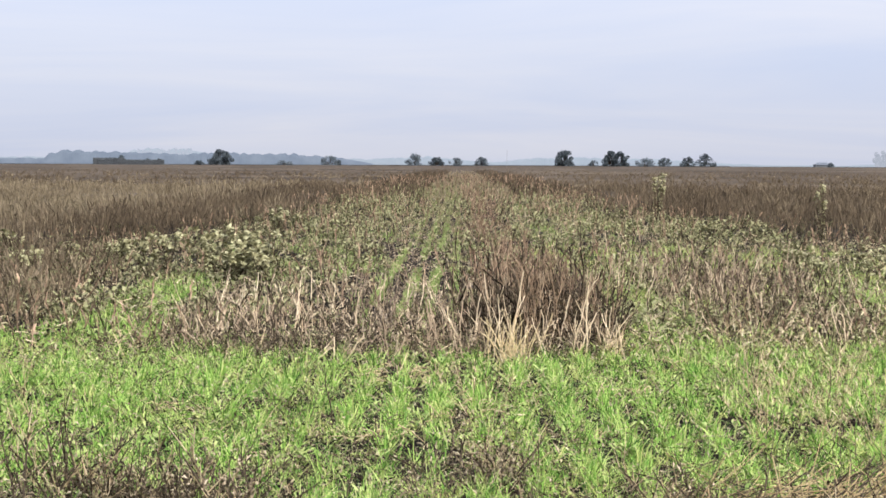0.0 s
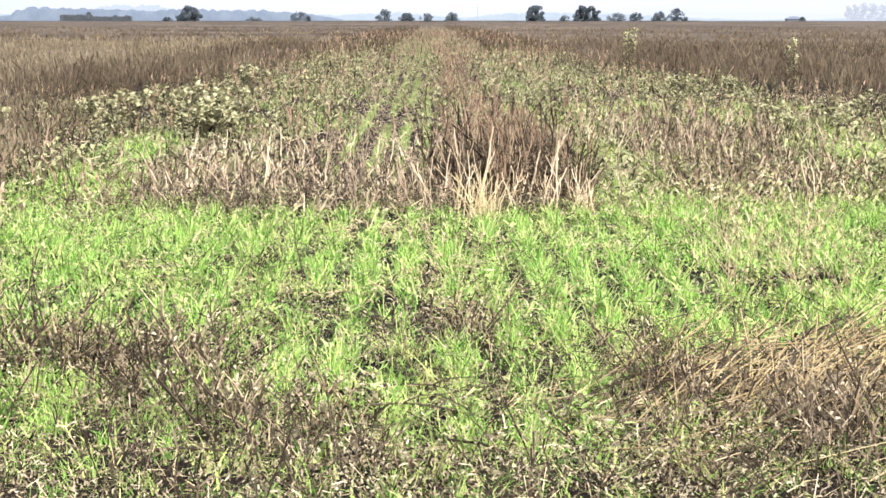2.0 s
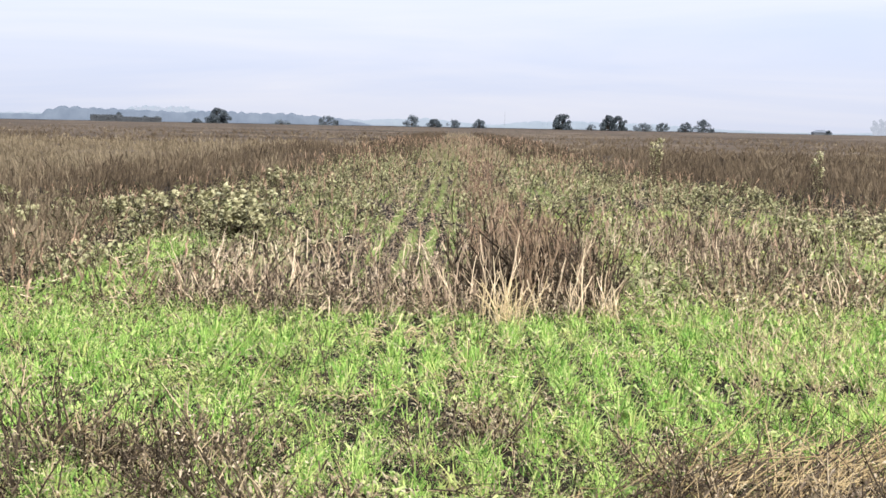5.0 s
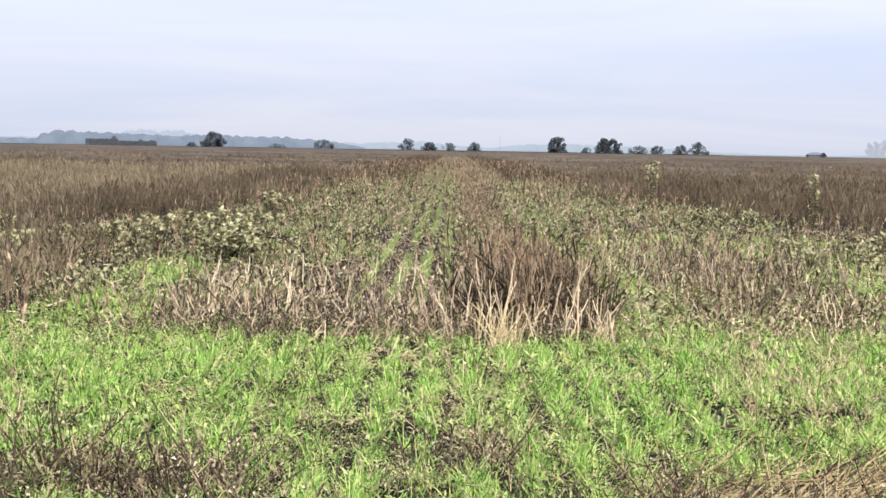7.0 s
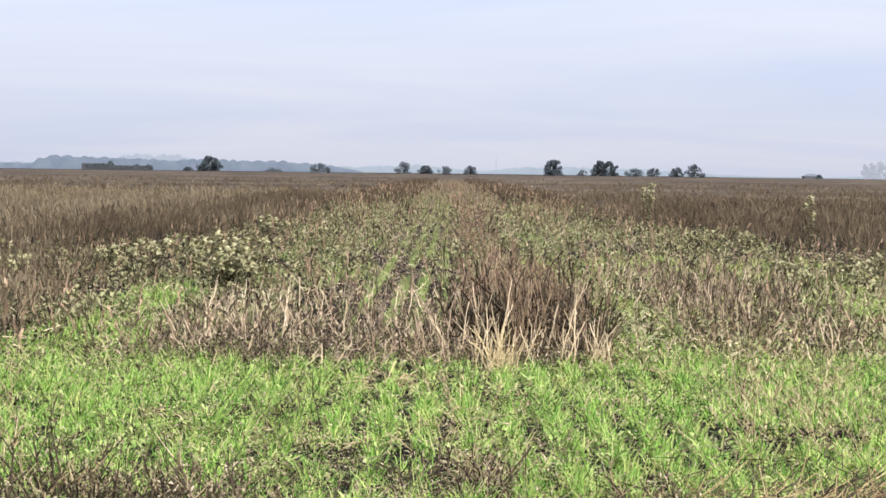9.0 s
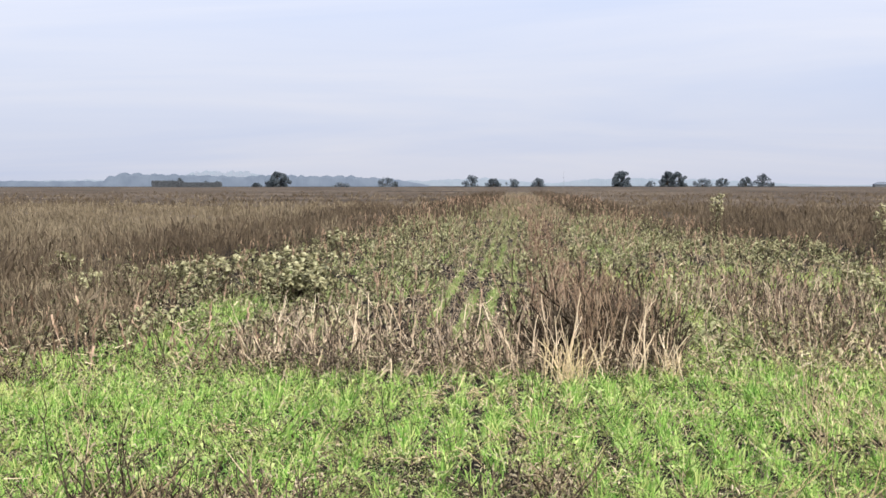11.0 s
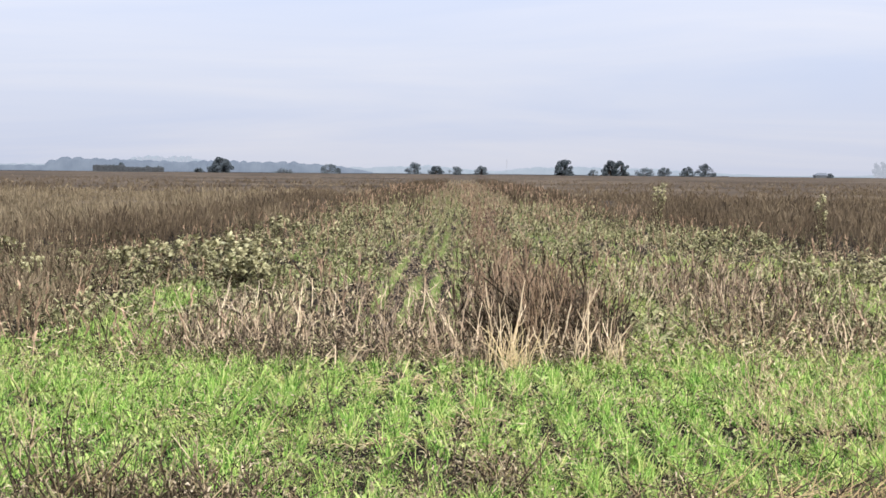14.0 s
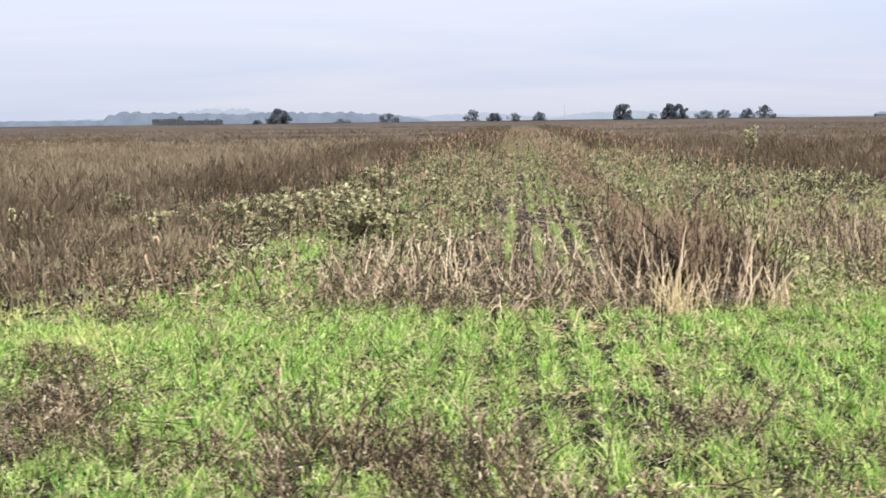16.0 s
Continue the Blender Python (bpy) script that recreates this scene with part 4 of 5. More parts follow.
# thin stems and withered leaves that fill the clump and the strip's edge
# the darkest stems and clots also stand in for shaded gaps between stalks
FILL = [brown_proto(0.85, 9, 0.0045) for _ in range(10)]
n = 34
x = np.clip(rng.normal(0.55, 0.28, n), -0.05, 1.3)
y = 16.0 + np.abs(rng.normal(0, 1.1, n))
scatter("clump_infill", FILL, x, y, rng.uniform(0.6, 1.15, n), [M_RUST], "thin warm brown stems filling the standing clump", "weeds", tilt=0.07)
n = 110
x = np.clip(rng.normal(0.70, 0.34, n), -0.1, 1.4)
y = 16.0 + np.abs(rng.normal(0, 0.8, n))
scatter("clump_infill", FILL, x, y, rng.uniform(0.5, 1.12, n), [M_DARKSTEM], "thin dark brown stems low in the standing clump", "weeds", tilt=0.1)
LOWFILL = [brown_proto(0.28, 8, 0.004, 0.1) for _ in range(10)]
n = 380
x = np.clip(rng.normal(0.68, 0.38, n), -0.2, 1.4)
y = 16.05 + np.abs(rng.normal(0, 0.8, n))
scatter("clump_infill", LOWFILL, x, y, rng.uniform(0.8, 2.2, n), [M_DARKSTEM], "dark short stems, also for the shade in the clump's foot", "weeds", tilt=0.25)
n = 220
x, y = rng.uniform(-2.6, 0.2, n), 15.6 + np.abs(rng.normal(0, 1.5, n))
scatter("edge_infill", LOWFILL, x, y, rng.uniform(0.4, 1.4, n), [M_DARKSTEM], "short dark brown stems along the strip's edge", "weeds", tilt=0.6)
n = 70
x, y = rng.uniform(-2.6, 0.2, n), 15.3 + np.abs(rng.normal(0, 1.6, n))
scatter("edge_infill", LOWFILL, x, y, rng.uniform(0.4, 1.5, n), [M_WARM], "short warm brown stems along the strip's edge", "weeds", tilt=0.6)
CLOTS = [litter_proto(17, 0.14, 0.012, 0.09, 0.65, 0.22) for _ in range(10)]
n = 210
x, y = rng.uniform(-2.5, 1.4, n), 15.35 + np.abs(rng.normal(0, 0.4, n))
scatter("withered_clots", CLOTS, x, y, rng.uniform(0.6, 1.1, n), [M_DARKSTEM, M_DARKSTEM], "dark leaf clots, partly for the shaded gaps at the stalks' foot", "weeds", tilt=0.1, sink=0.0)
n = 230
x, y = rng.uniform(-2.7, 1.4, n), 15.3 + np.abs(rng.normal(0, 1.7, n))
scatter("withered_clots", CLOTS, x, y, rng.uniform(0.5, 1.2, n), [M_DARKSTEM, M_WITHER], "withered leaves hanging in the dead stems", "weeds", tilt=0.1, sink=0.0)
n = 190
x, y = np.clip(rng.normal(0.75, 0.38, n), -0.2, 1.42), 15.7 + np.abs(rng.normal(0, 0.7, n))
scatter("withered_clots", CLOTS, x, y, rng.uniform(0.6, 1.1, n), [M_DARKSTEM, M_WITHER], "withered leaves hanging high in the clump", "weeds", tilt=0.1, z=ground_z(x, y) + rng.uniform(0.0, 0.42, n) * np.exp(-((x - 0.7) / 0.6) ** 2))
n = 260
x, y = np.clip(rng.normal(3.2, 0.8, n), 1.5, 4.8), rng.uniform(16, 27, n)
scatter("withered_clots", CLOTS, x, y, rng.uniform(0.5, 1.1, n), [M_STRAW, M_WITHER], "dark withered leaves among the dead stems", "weeds", tilt=0.1, sink=0.0)
n = 230
x, y = np.clip(rng.normal(3.3, 0.55, n), 2.4, 4.6), rng.uniform(18.8, 27, n)
scatter("patch_infill", LOWFILL, x, y, rng.uniform(0.7, 1.6, n), [M_WARM], "brown dead stems in a standing patch", "weeds", tilt=0.2)
n = 240
x, y = np.clip(rng.normal(3.3, 0.55, n), 2.4, 4.6), rng.uniform(18.8, 27, n)
scatter("patch_infill", LOWFILL, x, y, rng.uniform(0.7, 1.5, n), [M_DARKSTEM], "dark dead stems in a standing patch", "weeds", tilt=0.3)
n = 170
x, y = rng.uniform(1.4, 4.7, n), 15.5 + np.abs(rng.normal(0, 1.6, n))
keep = patchy(x, y, 0.5, 59) > 0.48
scatter("withered_clots", CLOTS, x[keep], y[keep], rng.uniform(0.6, 1.1, keep.sum()), [M_DARKSTEM, M_DARKSTEM], "black rotted weed remains at the strip's edge", "weeds", tilt=0.1, sink=0.0, squash=None)
n = 150
x, y = np.clip(rng.normal(3.3, 0.6, n), 2.2, 4.5), rng.uniform(18.8, 25, n)
scatter("withered_clots", CLOTS, x, y, rng.uniform(0.6, 1.2, n), [M_DARKSTEM, M_DARKSTEM], "dark brown rotted weeds in a standing patch", "weeds", tilt=0.1, sink=0.0)
n = 200
x, y = rng.uniform(2.2, 4.4, n), rng.uniform(15.2, 19.0, n)
scatter("lodged_stems", LOWFILL, x, y, rng.uniform(0.4, 1.0, n), [M_DARKSTEM], "dark flattened dead stems lying over the grass", "weeds", tilt=0.9)


# ---- leafy weeds with pale heads ----
def headed_weed(h, n_stems=5, lean=0.4, label="dull green weed with pale yellow seed heads", leaf_mat=M_DULL):
    root = new("flowering_weed")
    tagged(root, label, "weed", "flowering weeds beside the strip")
    leaves = []
    for _ in range(n_stems):
        az = rng.uniform(0, 6.28)
        st = curve(h * rng.uniform(0.7, 1.1), az, rng.uniform(0.05, lean), rng.uniform(0, lean / 2), 4)
        st[0, 2] = -0.03
        stem = part("stem", tube(st, 0.006, 0.003, 4), M_DARKSTEM, root)
        for _ in range(int(9 + h * 8)):
            s = rng.uniform(0.2, 0.95)
            b = st[0] * (1 - s) + st[-1] * s
            a2 = rng.uniform(0, 6.28)
            L = rng.uniform(0.05, 0.10)
            d = np.array([math.cos(a2), math.sin(a2), rng.uniform(-0.3, 0.6)])
            v, f = ribbon([b, b + d * L * 0.5, b + d * L - np.array([0, 0, 0.02])], 0.008, 0.004, (-math.sin(a2), math.cos(a2), 0))
            v[2:4] = (b + d * L * 0.5) + (v[2:4] - (b + d * L * 0.5)) * 4.5
            leaves.append((v, f))
        tufts = []
        for _ in range(12):
            a2 = rng.uniform(0, 6.28)
            c = st[-1] + np.array([math.cos(a2), math.sin(a2), 0]) * rng.uniform(0, 0.06) + np.array([0, 0, rng.uniform(-0.05, 0.035)])
            d = np.array([math.cos(a2) * 0.026, math.sin(a2) * 0.026, rng.uniform(-0.02, 0.022)])
            tufts.append(ribbon([c - d, c + np.array([0, 0, 0.008]), c + d], 0.034, 0.024, (-math.sin(a2), math.cos(a2), 0.4)))
        tagged(part("seed_head", joined(*tufts), M_HEAD, stem, "pale yellow seed head"), kind="stuff")
    tagged(part("foliage", joined(*leaves), leaf_mat, root), kind="stuff")
    return root


weed_protos = [headed_weed(rng.uniform(0.34, 0.46)) for _ in range(6)]
def knots(cx, cy, each, rx, ry):
    return np.concatenate([rng.normal(c, rx, each) for c in cx]), np.concatenate([rng.normal(c, ry, each) for c in cy])


for count, each, x0, x1, y0, y1, smin, smax in ((7, 5, -5.3, -2.9, 25.2, 29.5, 0.6, 1.5), (12, 3, -8.2, -4.8, 21, 32, 0.7, 1.3), (6, 3, 4.4, 7.4, 24, 31, 0.6, 1.0), (5, 3, 2.6, 6.5, 32, 46, 0.6, 1.0)):
    xs, ys = knots(rng.uniform(x0, x1, count), rng.uniform(y0, y1, count), each, 0.14, 0.4)
    place(weed_protos, xs, ys, smin, smax, 9)
place(weed_protos, np.array([-4.15, -4.4, -3.9, -4.2]), np.array([44.1, 44.9, 44.4, 43.6]), 1.0, 1.5, 4)
tall_weed = [headed_weed(1.15, 9, 0.12, "tall thin yellowing weed above the brown growth", M_HEAD)]
place(tall_weed, np.array([5.1, 5.22]), np.array([49.3, 49.5]), 1.0, 1.08, 3)
place(tall_weed, np.array([7.2]), np.array([37.6]), 0.9, 1.0, 3)
drop(tall_weed)
drop(weed_protos)
n = 480
x, y = rng.uniform(-8, -3.4, n), rng.uniform(16.0, 31, n)
keep = x < np.interp(y, [16, 20, 25, 31], [-4.5, -4.1, -4.6, -6.4]) + 0.8 * (patchy(x, y, 1.5, 71) - 0.5)
scatter("olive_weeds", [leafy_proto(0.38, 15, 0.035) for _ in range(8)], x[keep], y[keep], rng.uniform(0.4, 1.2, keep.sum()), [M_DULL, M_DARKSTEM],
        "knee-high olive and brown weeds at the strip's side", "weeds")


n = 1500
x, y = rng.uniform(-9, -3.4, n), rng.uniform(16.0, 32, n)
keep = x < np.interp(y, [16, 20, 25, 32], [-4.6, -4.2, -4.8, -6.2]) + 0.8 * (patchy(x, y, 1.5, 73) - 0.5)
x, y = x[keep], y[keep]
tan = rng.random(len(x)) < 0.3
SIDE = [scrub_proto(0.40, 14, 0.013, 0.5) for _ in range(10)]
scatter("side_weeds", SIDE, x[~tan], y[~tan], rng.uniform(0.5, 1.25, (~tan).sum()), [M_BROWN], "knee-high brown dead weeds at the strip's side", "weeds", tilt=0.25)
scatter("side_weeds", SIDE, x[tan], y[tan], rng.uniform(0.5, 1.25, tan.sum()), [M_TAN], "knee-high tan dead weeds at the strip's side", "weeds", tilt=0.25)


# ---- dead bushes in the foreground ----
def dead_bush(h, spread):
    root = new("dead_bush")
    tagged(root, "brown twiggy dead weed bush lodged in the grass", "dead bush", "dead bushes in the foreground")
    leaves = []
    lean_az = rng.uniform(0, 6.28)
    for _ in range(13):
        az = rng.normal(lean_az, 1.0)
        st = curve(h * rng.uniform(0.5, 1.15), az, rng.uniform(0.3, 0.9), rng.uniform(-0.1, 0.3), 4, (rng.normal(0, spread * 0.35), rng.normal(0, spread * 0.35), -0.02))
        stem = part("stem", tube(st, 0.0058, 0.003, 4), M_DARKSTEM, root)
        twigs = []
        for _ in range(8):
            s = rng.uniform(0.2, 1)
            b = st[0] * (1 - s) + st[-1] * s
            a2 = rng.uniform(0, 6.28)
            tw = curve(h * rng.uniform(0.12, 0.35), a2, rng.uniform(0.3, 0.9), rng.uniform(-0.3, 0.3), 3, b)
            twigs.append(tube(tw, 0.003, 0.0014, 3))
            for _ in range(4):
                c = tw[rng.integers(0, 3)] + rng.normal(0, 0.014, 3)
                a3 = rng.uniform(0, 6.28)
                d = np.array([math.cos(a3), math.sin(a3), rng.normal(0, 0.6)]) * rng.uniform(0.006, 0.014)
                v, f = ribbon([c - d, c, c + d], 0.005, 0.003, (-math.sin(a3), math.cos(a3), rng.normal(0, 0.5)))
                v[2:4] += (v[2:4] - c) * 1.4 + np.array([0, 0, 0.006])
                leaves.append((v, f))
        tagged(part("twig_spray", joined(*twigs), M_STRAW if rng.random() < 0.55 else M_DARKSTEM, stem), kind="stuff")
    tagged(part("withered_foliage", joined(*leaves), M_WITHER, root, "shrivelled grey-brown leaves"), kind="stuff")
    return root


bush_protos = [dead_bush(rng.uniform(0.3, 0.42), 0.25) for _ in range(6)]
bx = [-1.85, -1.58, -1.42, -1.28, -0.97, -0.76, 0.2, 1.05, 1.6, -1.2, -0.4, 1.4, -1.75]
by = [8.6, 8.6, 8.5, 8.7, 8.4, 7.4, 9.3, 7.9, 6.9, 7.9, 6.8, 7.2, 7.5]
place(bush_protos, np.array(bx), np.array(by), 0.8, 1.15, 6)
under = [(a, b) for a, b in zip(bx, by)]
bx = [-2.3, -3.34, -3.6, -3.2, -3.55, -2.75, -4.05, -3.1, -3.45, -3.25, -3.55, -4.0, -3.9]
by = [8.7, 9.5, 9.7, 8.8, 11.6, 8.8, 15.0, 9.1, 10.2, 9.9, 10.7, 12.4, 11.9]
place(bush_protos, np.array(bx), np.array(by), 0.6, 0.95, 6)
drop(bush_protos)
# dark clots stand in for the shade beneath the bushes
under = np.array(under + [(a, b) for a, b in zip(bx, by)])
pick = np.concatenate([rng.integers(0, len(under), 400), rng.integers(13, len(under), 220)])
x, y = under[pick, 0] + rng.normal(0, 0.14, 620), under[pick, 1] + rng.normal(0, 0.24, 620)
scatter("withered_clots", CLOTS, x, y, rng.uniform(0.35, 0.85, 620), [M_DARKSTEM, M_DARKSTEM], "dark leaf scraps standing in for shade under the dead bushes", "weeds", tilt=0.1, sink=0.0)


def straw_bundle():
    root = new("straw_tuft")
    tagged(root, "fan of straw-yellow dead grass at the clump's foot", "grass tuft")
    for _ in range(40):
        az = rng.uniform(0, 6.28)
        st = curve(rng.uniform(0.20, 0.44), az, rng.uniform(0.05, 0.7), rng.uniform(-0.1, 0.3), 5, (rng.normal(0, 0.07), rng.normal(0, 0.07), -0.02))
        st[1:] += rng.normal(0, 0.008, (4, 3))
        part("straw", tube(st, 0.0048, 0.0028, 4), M_STRAWY, root)
    return root


bundle = straw_bundle()
bundle.location = (0.42, 15.15, 0.0)
small_bundle = copy_thing(bundle, pose(1.28, 15.5, 0, 0, 0, 70))
small_bundle.scale = (0.6, 0.6, 0.6)

# ---- thin dark stalks standing in the grass ----
dark_protos = [dead_stalk(rng.uniform(0.30, 0.42), 0.0042, int(rng.integers(1, 4)), M_DARKSTEM, "thin dark dead stalk standing in the grass") for _ in range(5)]
sx = [0.83, 2.05, -0.75, -0.03, -1.9, -2.3, 1.1, 0.5, -1.35, -0.5, 1.95, 2.35, -2.75, -3.1, -1.05, 0.1]
sy = [6.5, 8.9, 11.2, 9.6, 9.4, 10.8, 7.6, 7.2, 9.0, 8.0, 12.6, 12.1, 11.0, 12.4, 8.7, 12.8]
place(dark_protos, np.array(sx), np.array(sy), 0.7, 1.1, 7)
drop(dark_protos)


def dry_grass():
    root = new("dry_grass_tuft")
    tagged(root, "loose tuft of tall straw-yellow dry grass", "grass tuft", "dry grass tufts in the foreground")
    for _ in range(9):
        az = rng.uniform(0, 6.28)
        st = curve(rng.uniform(0.35, 0.6), az, rng.uniform(0.1, 0.5), rng.uniform(0, 0.4), 5, (rng.normal(0, 0.03), rng.normal(0, 0.03), -0.02))
        stem = part("stem", tube(st, 0.0024, 0.0012, 3), M_STRAW, root)
        head = []
        for _ in range(8):
            a2 = rng.uniform(0, 6.28)
            head.append(ribbon(curve(0.05, a2, 0.6, 0.2, 2, st[-1] + (st[-2] - st[-1]) * rng.random()), 0.005, 0.003, (-math.sin(a2), math.cos(a2), 0)))
        tagged(part("seed_head", joined(*head), M_STRAW, stem), kind="stuff")
    return root


dry_protos = [dry_grass() for _ in range(4)]
place(dry_protos, np.array([2.1, 2.25, 1.95, 2.4, 2.6, 1.85, 2.15, 2.5, 2.0, 2.3, 1.7, 0.05, 0.2, -2.9, 2.75]), np.array([12.0, 11.6, 12.5, 12.3, 13.0, 11.2, 10.8, 11.3, 13.2, 10.4, 10.9, 12.1, 11.8, 12.5, 13.8]), 0.7, 1.1, 8)
drop(dry_protos)


def straw_knot():
    """A few pale straws lying crosswise in a small heap over dark leaf bits."""
    root = new("straw_knot")
    tagged(root, "small knot of pale broken straw lying in the grass", "straw", "straw knots in the grass")
    lean = rng.uniform(-0.6, 0.6)
    for _ in range(16):
        az, L = rng.normal(lean, 0.9), rng.uniform(0.06, 0.24)
        c = np.array([rng.normal(0, 0.07), rng.normal(0, 0.16), rng.uniform(0.02, 0.10)])
        d = np.array([math.cos(az), math.sin(az), rng.normal(0, 0.6)]) * L / 2
        mid = c + np.array([rng.normal(0, 0.012), 0, 0.02])
        part("straw", tube(np.maximum([c - d, mid, c + d], (-9, -9, 0.006)), 0.0048, 0.003, 4), M_STRAW if rng.random() < 0.7 else M_STRAWY, root)
    v, f, _ = litter_proto(26, 0.1, 0.012, 0.09, 0.8, 0.07)
    tagged(part("rotted_leaves", (v, f), M_DARKSTEM, root, "dark curled leaf bits under the straw"), kind="stuff")
    return root


knot_protos = [straw_knot() for _ in range(4)]
place(knot_protos, np.array([-0.62, -0.33, 0.02, 0.08, -0.42, -1.14, 0.72, 1.15, -1.9, -2.6, 1.7, -2.2, 0.45]), np.array([13.9, 14.1, 11.7, 12.4, 10.7, 11.3, 10.9, 12.6, 12.0, 13.6, 14.6, 14.9, 13.3]), 0.65, 0.95, 2)
drop(knot_protos)


def fallen_twig(L):
    root = new("fallen_twig")
    tagged(root, "dark bare fallen twig lying on the litter", "twig", "fallen twigs in the foreground")
    k = 6
    s = np.linspace(-0.5, 0.5, k)
    pts = np.stack([s * L, 0.06 * L * np.sin(s * 5 + rng.uniform(0, 3)), 0.05 + 0.03 * np.sin(s * 4 + rng.uniform(0, 6))], 1)
    part("stem", tube(pts, 0.006, 0.003, 5), M_DARKSTEM, root)
    for _ in range(5):
        i_ = rng.integers(1, k - 1)
        sgn = 1 if rng.random() < 0.5 else -1
        e = pts[i_] + np.array([L * rng.uniform(0.1, 0.25), sgn * L * rng.uniform(0.08, 0.2), rng.uniform(0, 0.08)])
        part("branch", tube([pts[i_], (pts[i_] + e) / 2 + np.array([0, 0, 0.015]), e], 0.003, 0.0015, 4), M_DARKSTEM, root)
    return root


twig_protos = [fallen_twig(rng.uniform(0.45, 0.75)) for _ in range(5)]
for a, c, deg in ((-0.75, 6.75, 20), (-0.5, 6.9, -15), (-0.95, 7.1, 35), (0.1, 7.4, -8), (0.55, 7.5, 5), (-1.3, 8.0, 60), (-0.2, 7.9, -25), (1.0, 7.3, 50), (-1.8, 8.5, 15), (-2.4, 9.0, -30), (-0.35, 6.5, 40), (0.3, 6.6, -50), (1.35, 6.8, 10), (-2.9, 9.6, 25)):
    copy_thing(twig_protos[rng.integers(0, 5)], pose(a, c, float(ground_z(np.array([a]), np.array([c]))[0]) - 0.02, 0, 0, deg))
drop(twig_protos)

# ---- heap of lodged straw ----
def straw_heap():
    """The upper straws lie loose, each a piece of its own, on a bed of matted ones."""
    root = new("straw_heap")
    root.location = (1.66, 8.0, 0.0)
    tagged(root, "flattened heap of golden-brown dead grass straw", "straw heap")
    straws = []
    for _ in range(1150):
        a, b = rng.normal(-0.05, 0.46), rng.normal(0.1, 0.60)
        px_, py_ = a + 0.25 * b + 0.06 * math.sin(5 * b), b
        if lattice(px_ + 1.66, py_ + 8.0, 0.16, 83) < 0.36:
            continue
        lump = 0.35 + 1.3 * float(lattice(px_ + 1.66, py_ + 8.0, 0.22, 81))
        top = 0.10 * lump * math.exp(-(a / 0.5) ** 2 - (b / 0.8) ** 2)
        c = np.array([px_, py_, 0.02 + top * rng.uniform(0.0, 1.15)])
        az = rng.normal(0.75, 0.5) if rng.random() < 0.72 else rng.uniform(0, 6.28)
        L = rng.uniform(0.18, 0.75)
        d = np.array([math.cos(az), math.sin(az), rng.normal(0.42, 0.25)]) * L / 2
        mid = c + np.array([rng.normal(0, 0.03), 0, rng.uniform(0.0, 0.09)])
        v, f = tube([np.maximum(c - d, (-9, -9, 0.005)), mid, np.maximum(c + d, (-9, -9, 0.005))], rng.uniform(0.0028, 0.0054), 0.002)
        v[:, 2] += ground_z(v[:, 0] + 1.66, v[:, 1] + 8.0)
        # dark brown straws double as the shaded holes of the heap
        straws.append((c[2] + 0.3 * d[2], v, f, M_GOLD if rng.random() < 0.55 else M_DARKSTEM))
    straws.sort(key=lambda q_: -q_[0])
    for _, v, f, m_ in straws[:280]:
        part("straw", (v, f), m_, root)
    for m_, lab in ((M_GOLD, "matted golden straw"), (M_DARKSTEM, "dark straw, also standing in for shaded gaps")):
        tagged(part("straw_bed", joined(*[(v, f) for _, v, f, k_ in straws[280:] if k_ == m_]), m_, root, lab), kind="stuff")


straw_heap()
n = 70
x, y = rng.normal(1.52, 0.16, n), rng.uniform(6.5, 7.6, n)
scatter("brown_stems", [brown_proto(0.30, 8, 0.003, 0.1) for _ in range(8)], x, y, rng.uniform(0.5, 1.1, n), [M_WARM], "reddish brown dead stems standing beside the straw", "weeds", tilt=0.3)


# ---- trees ----
TREE_D = 1300.0


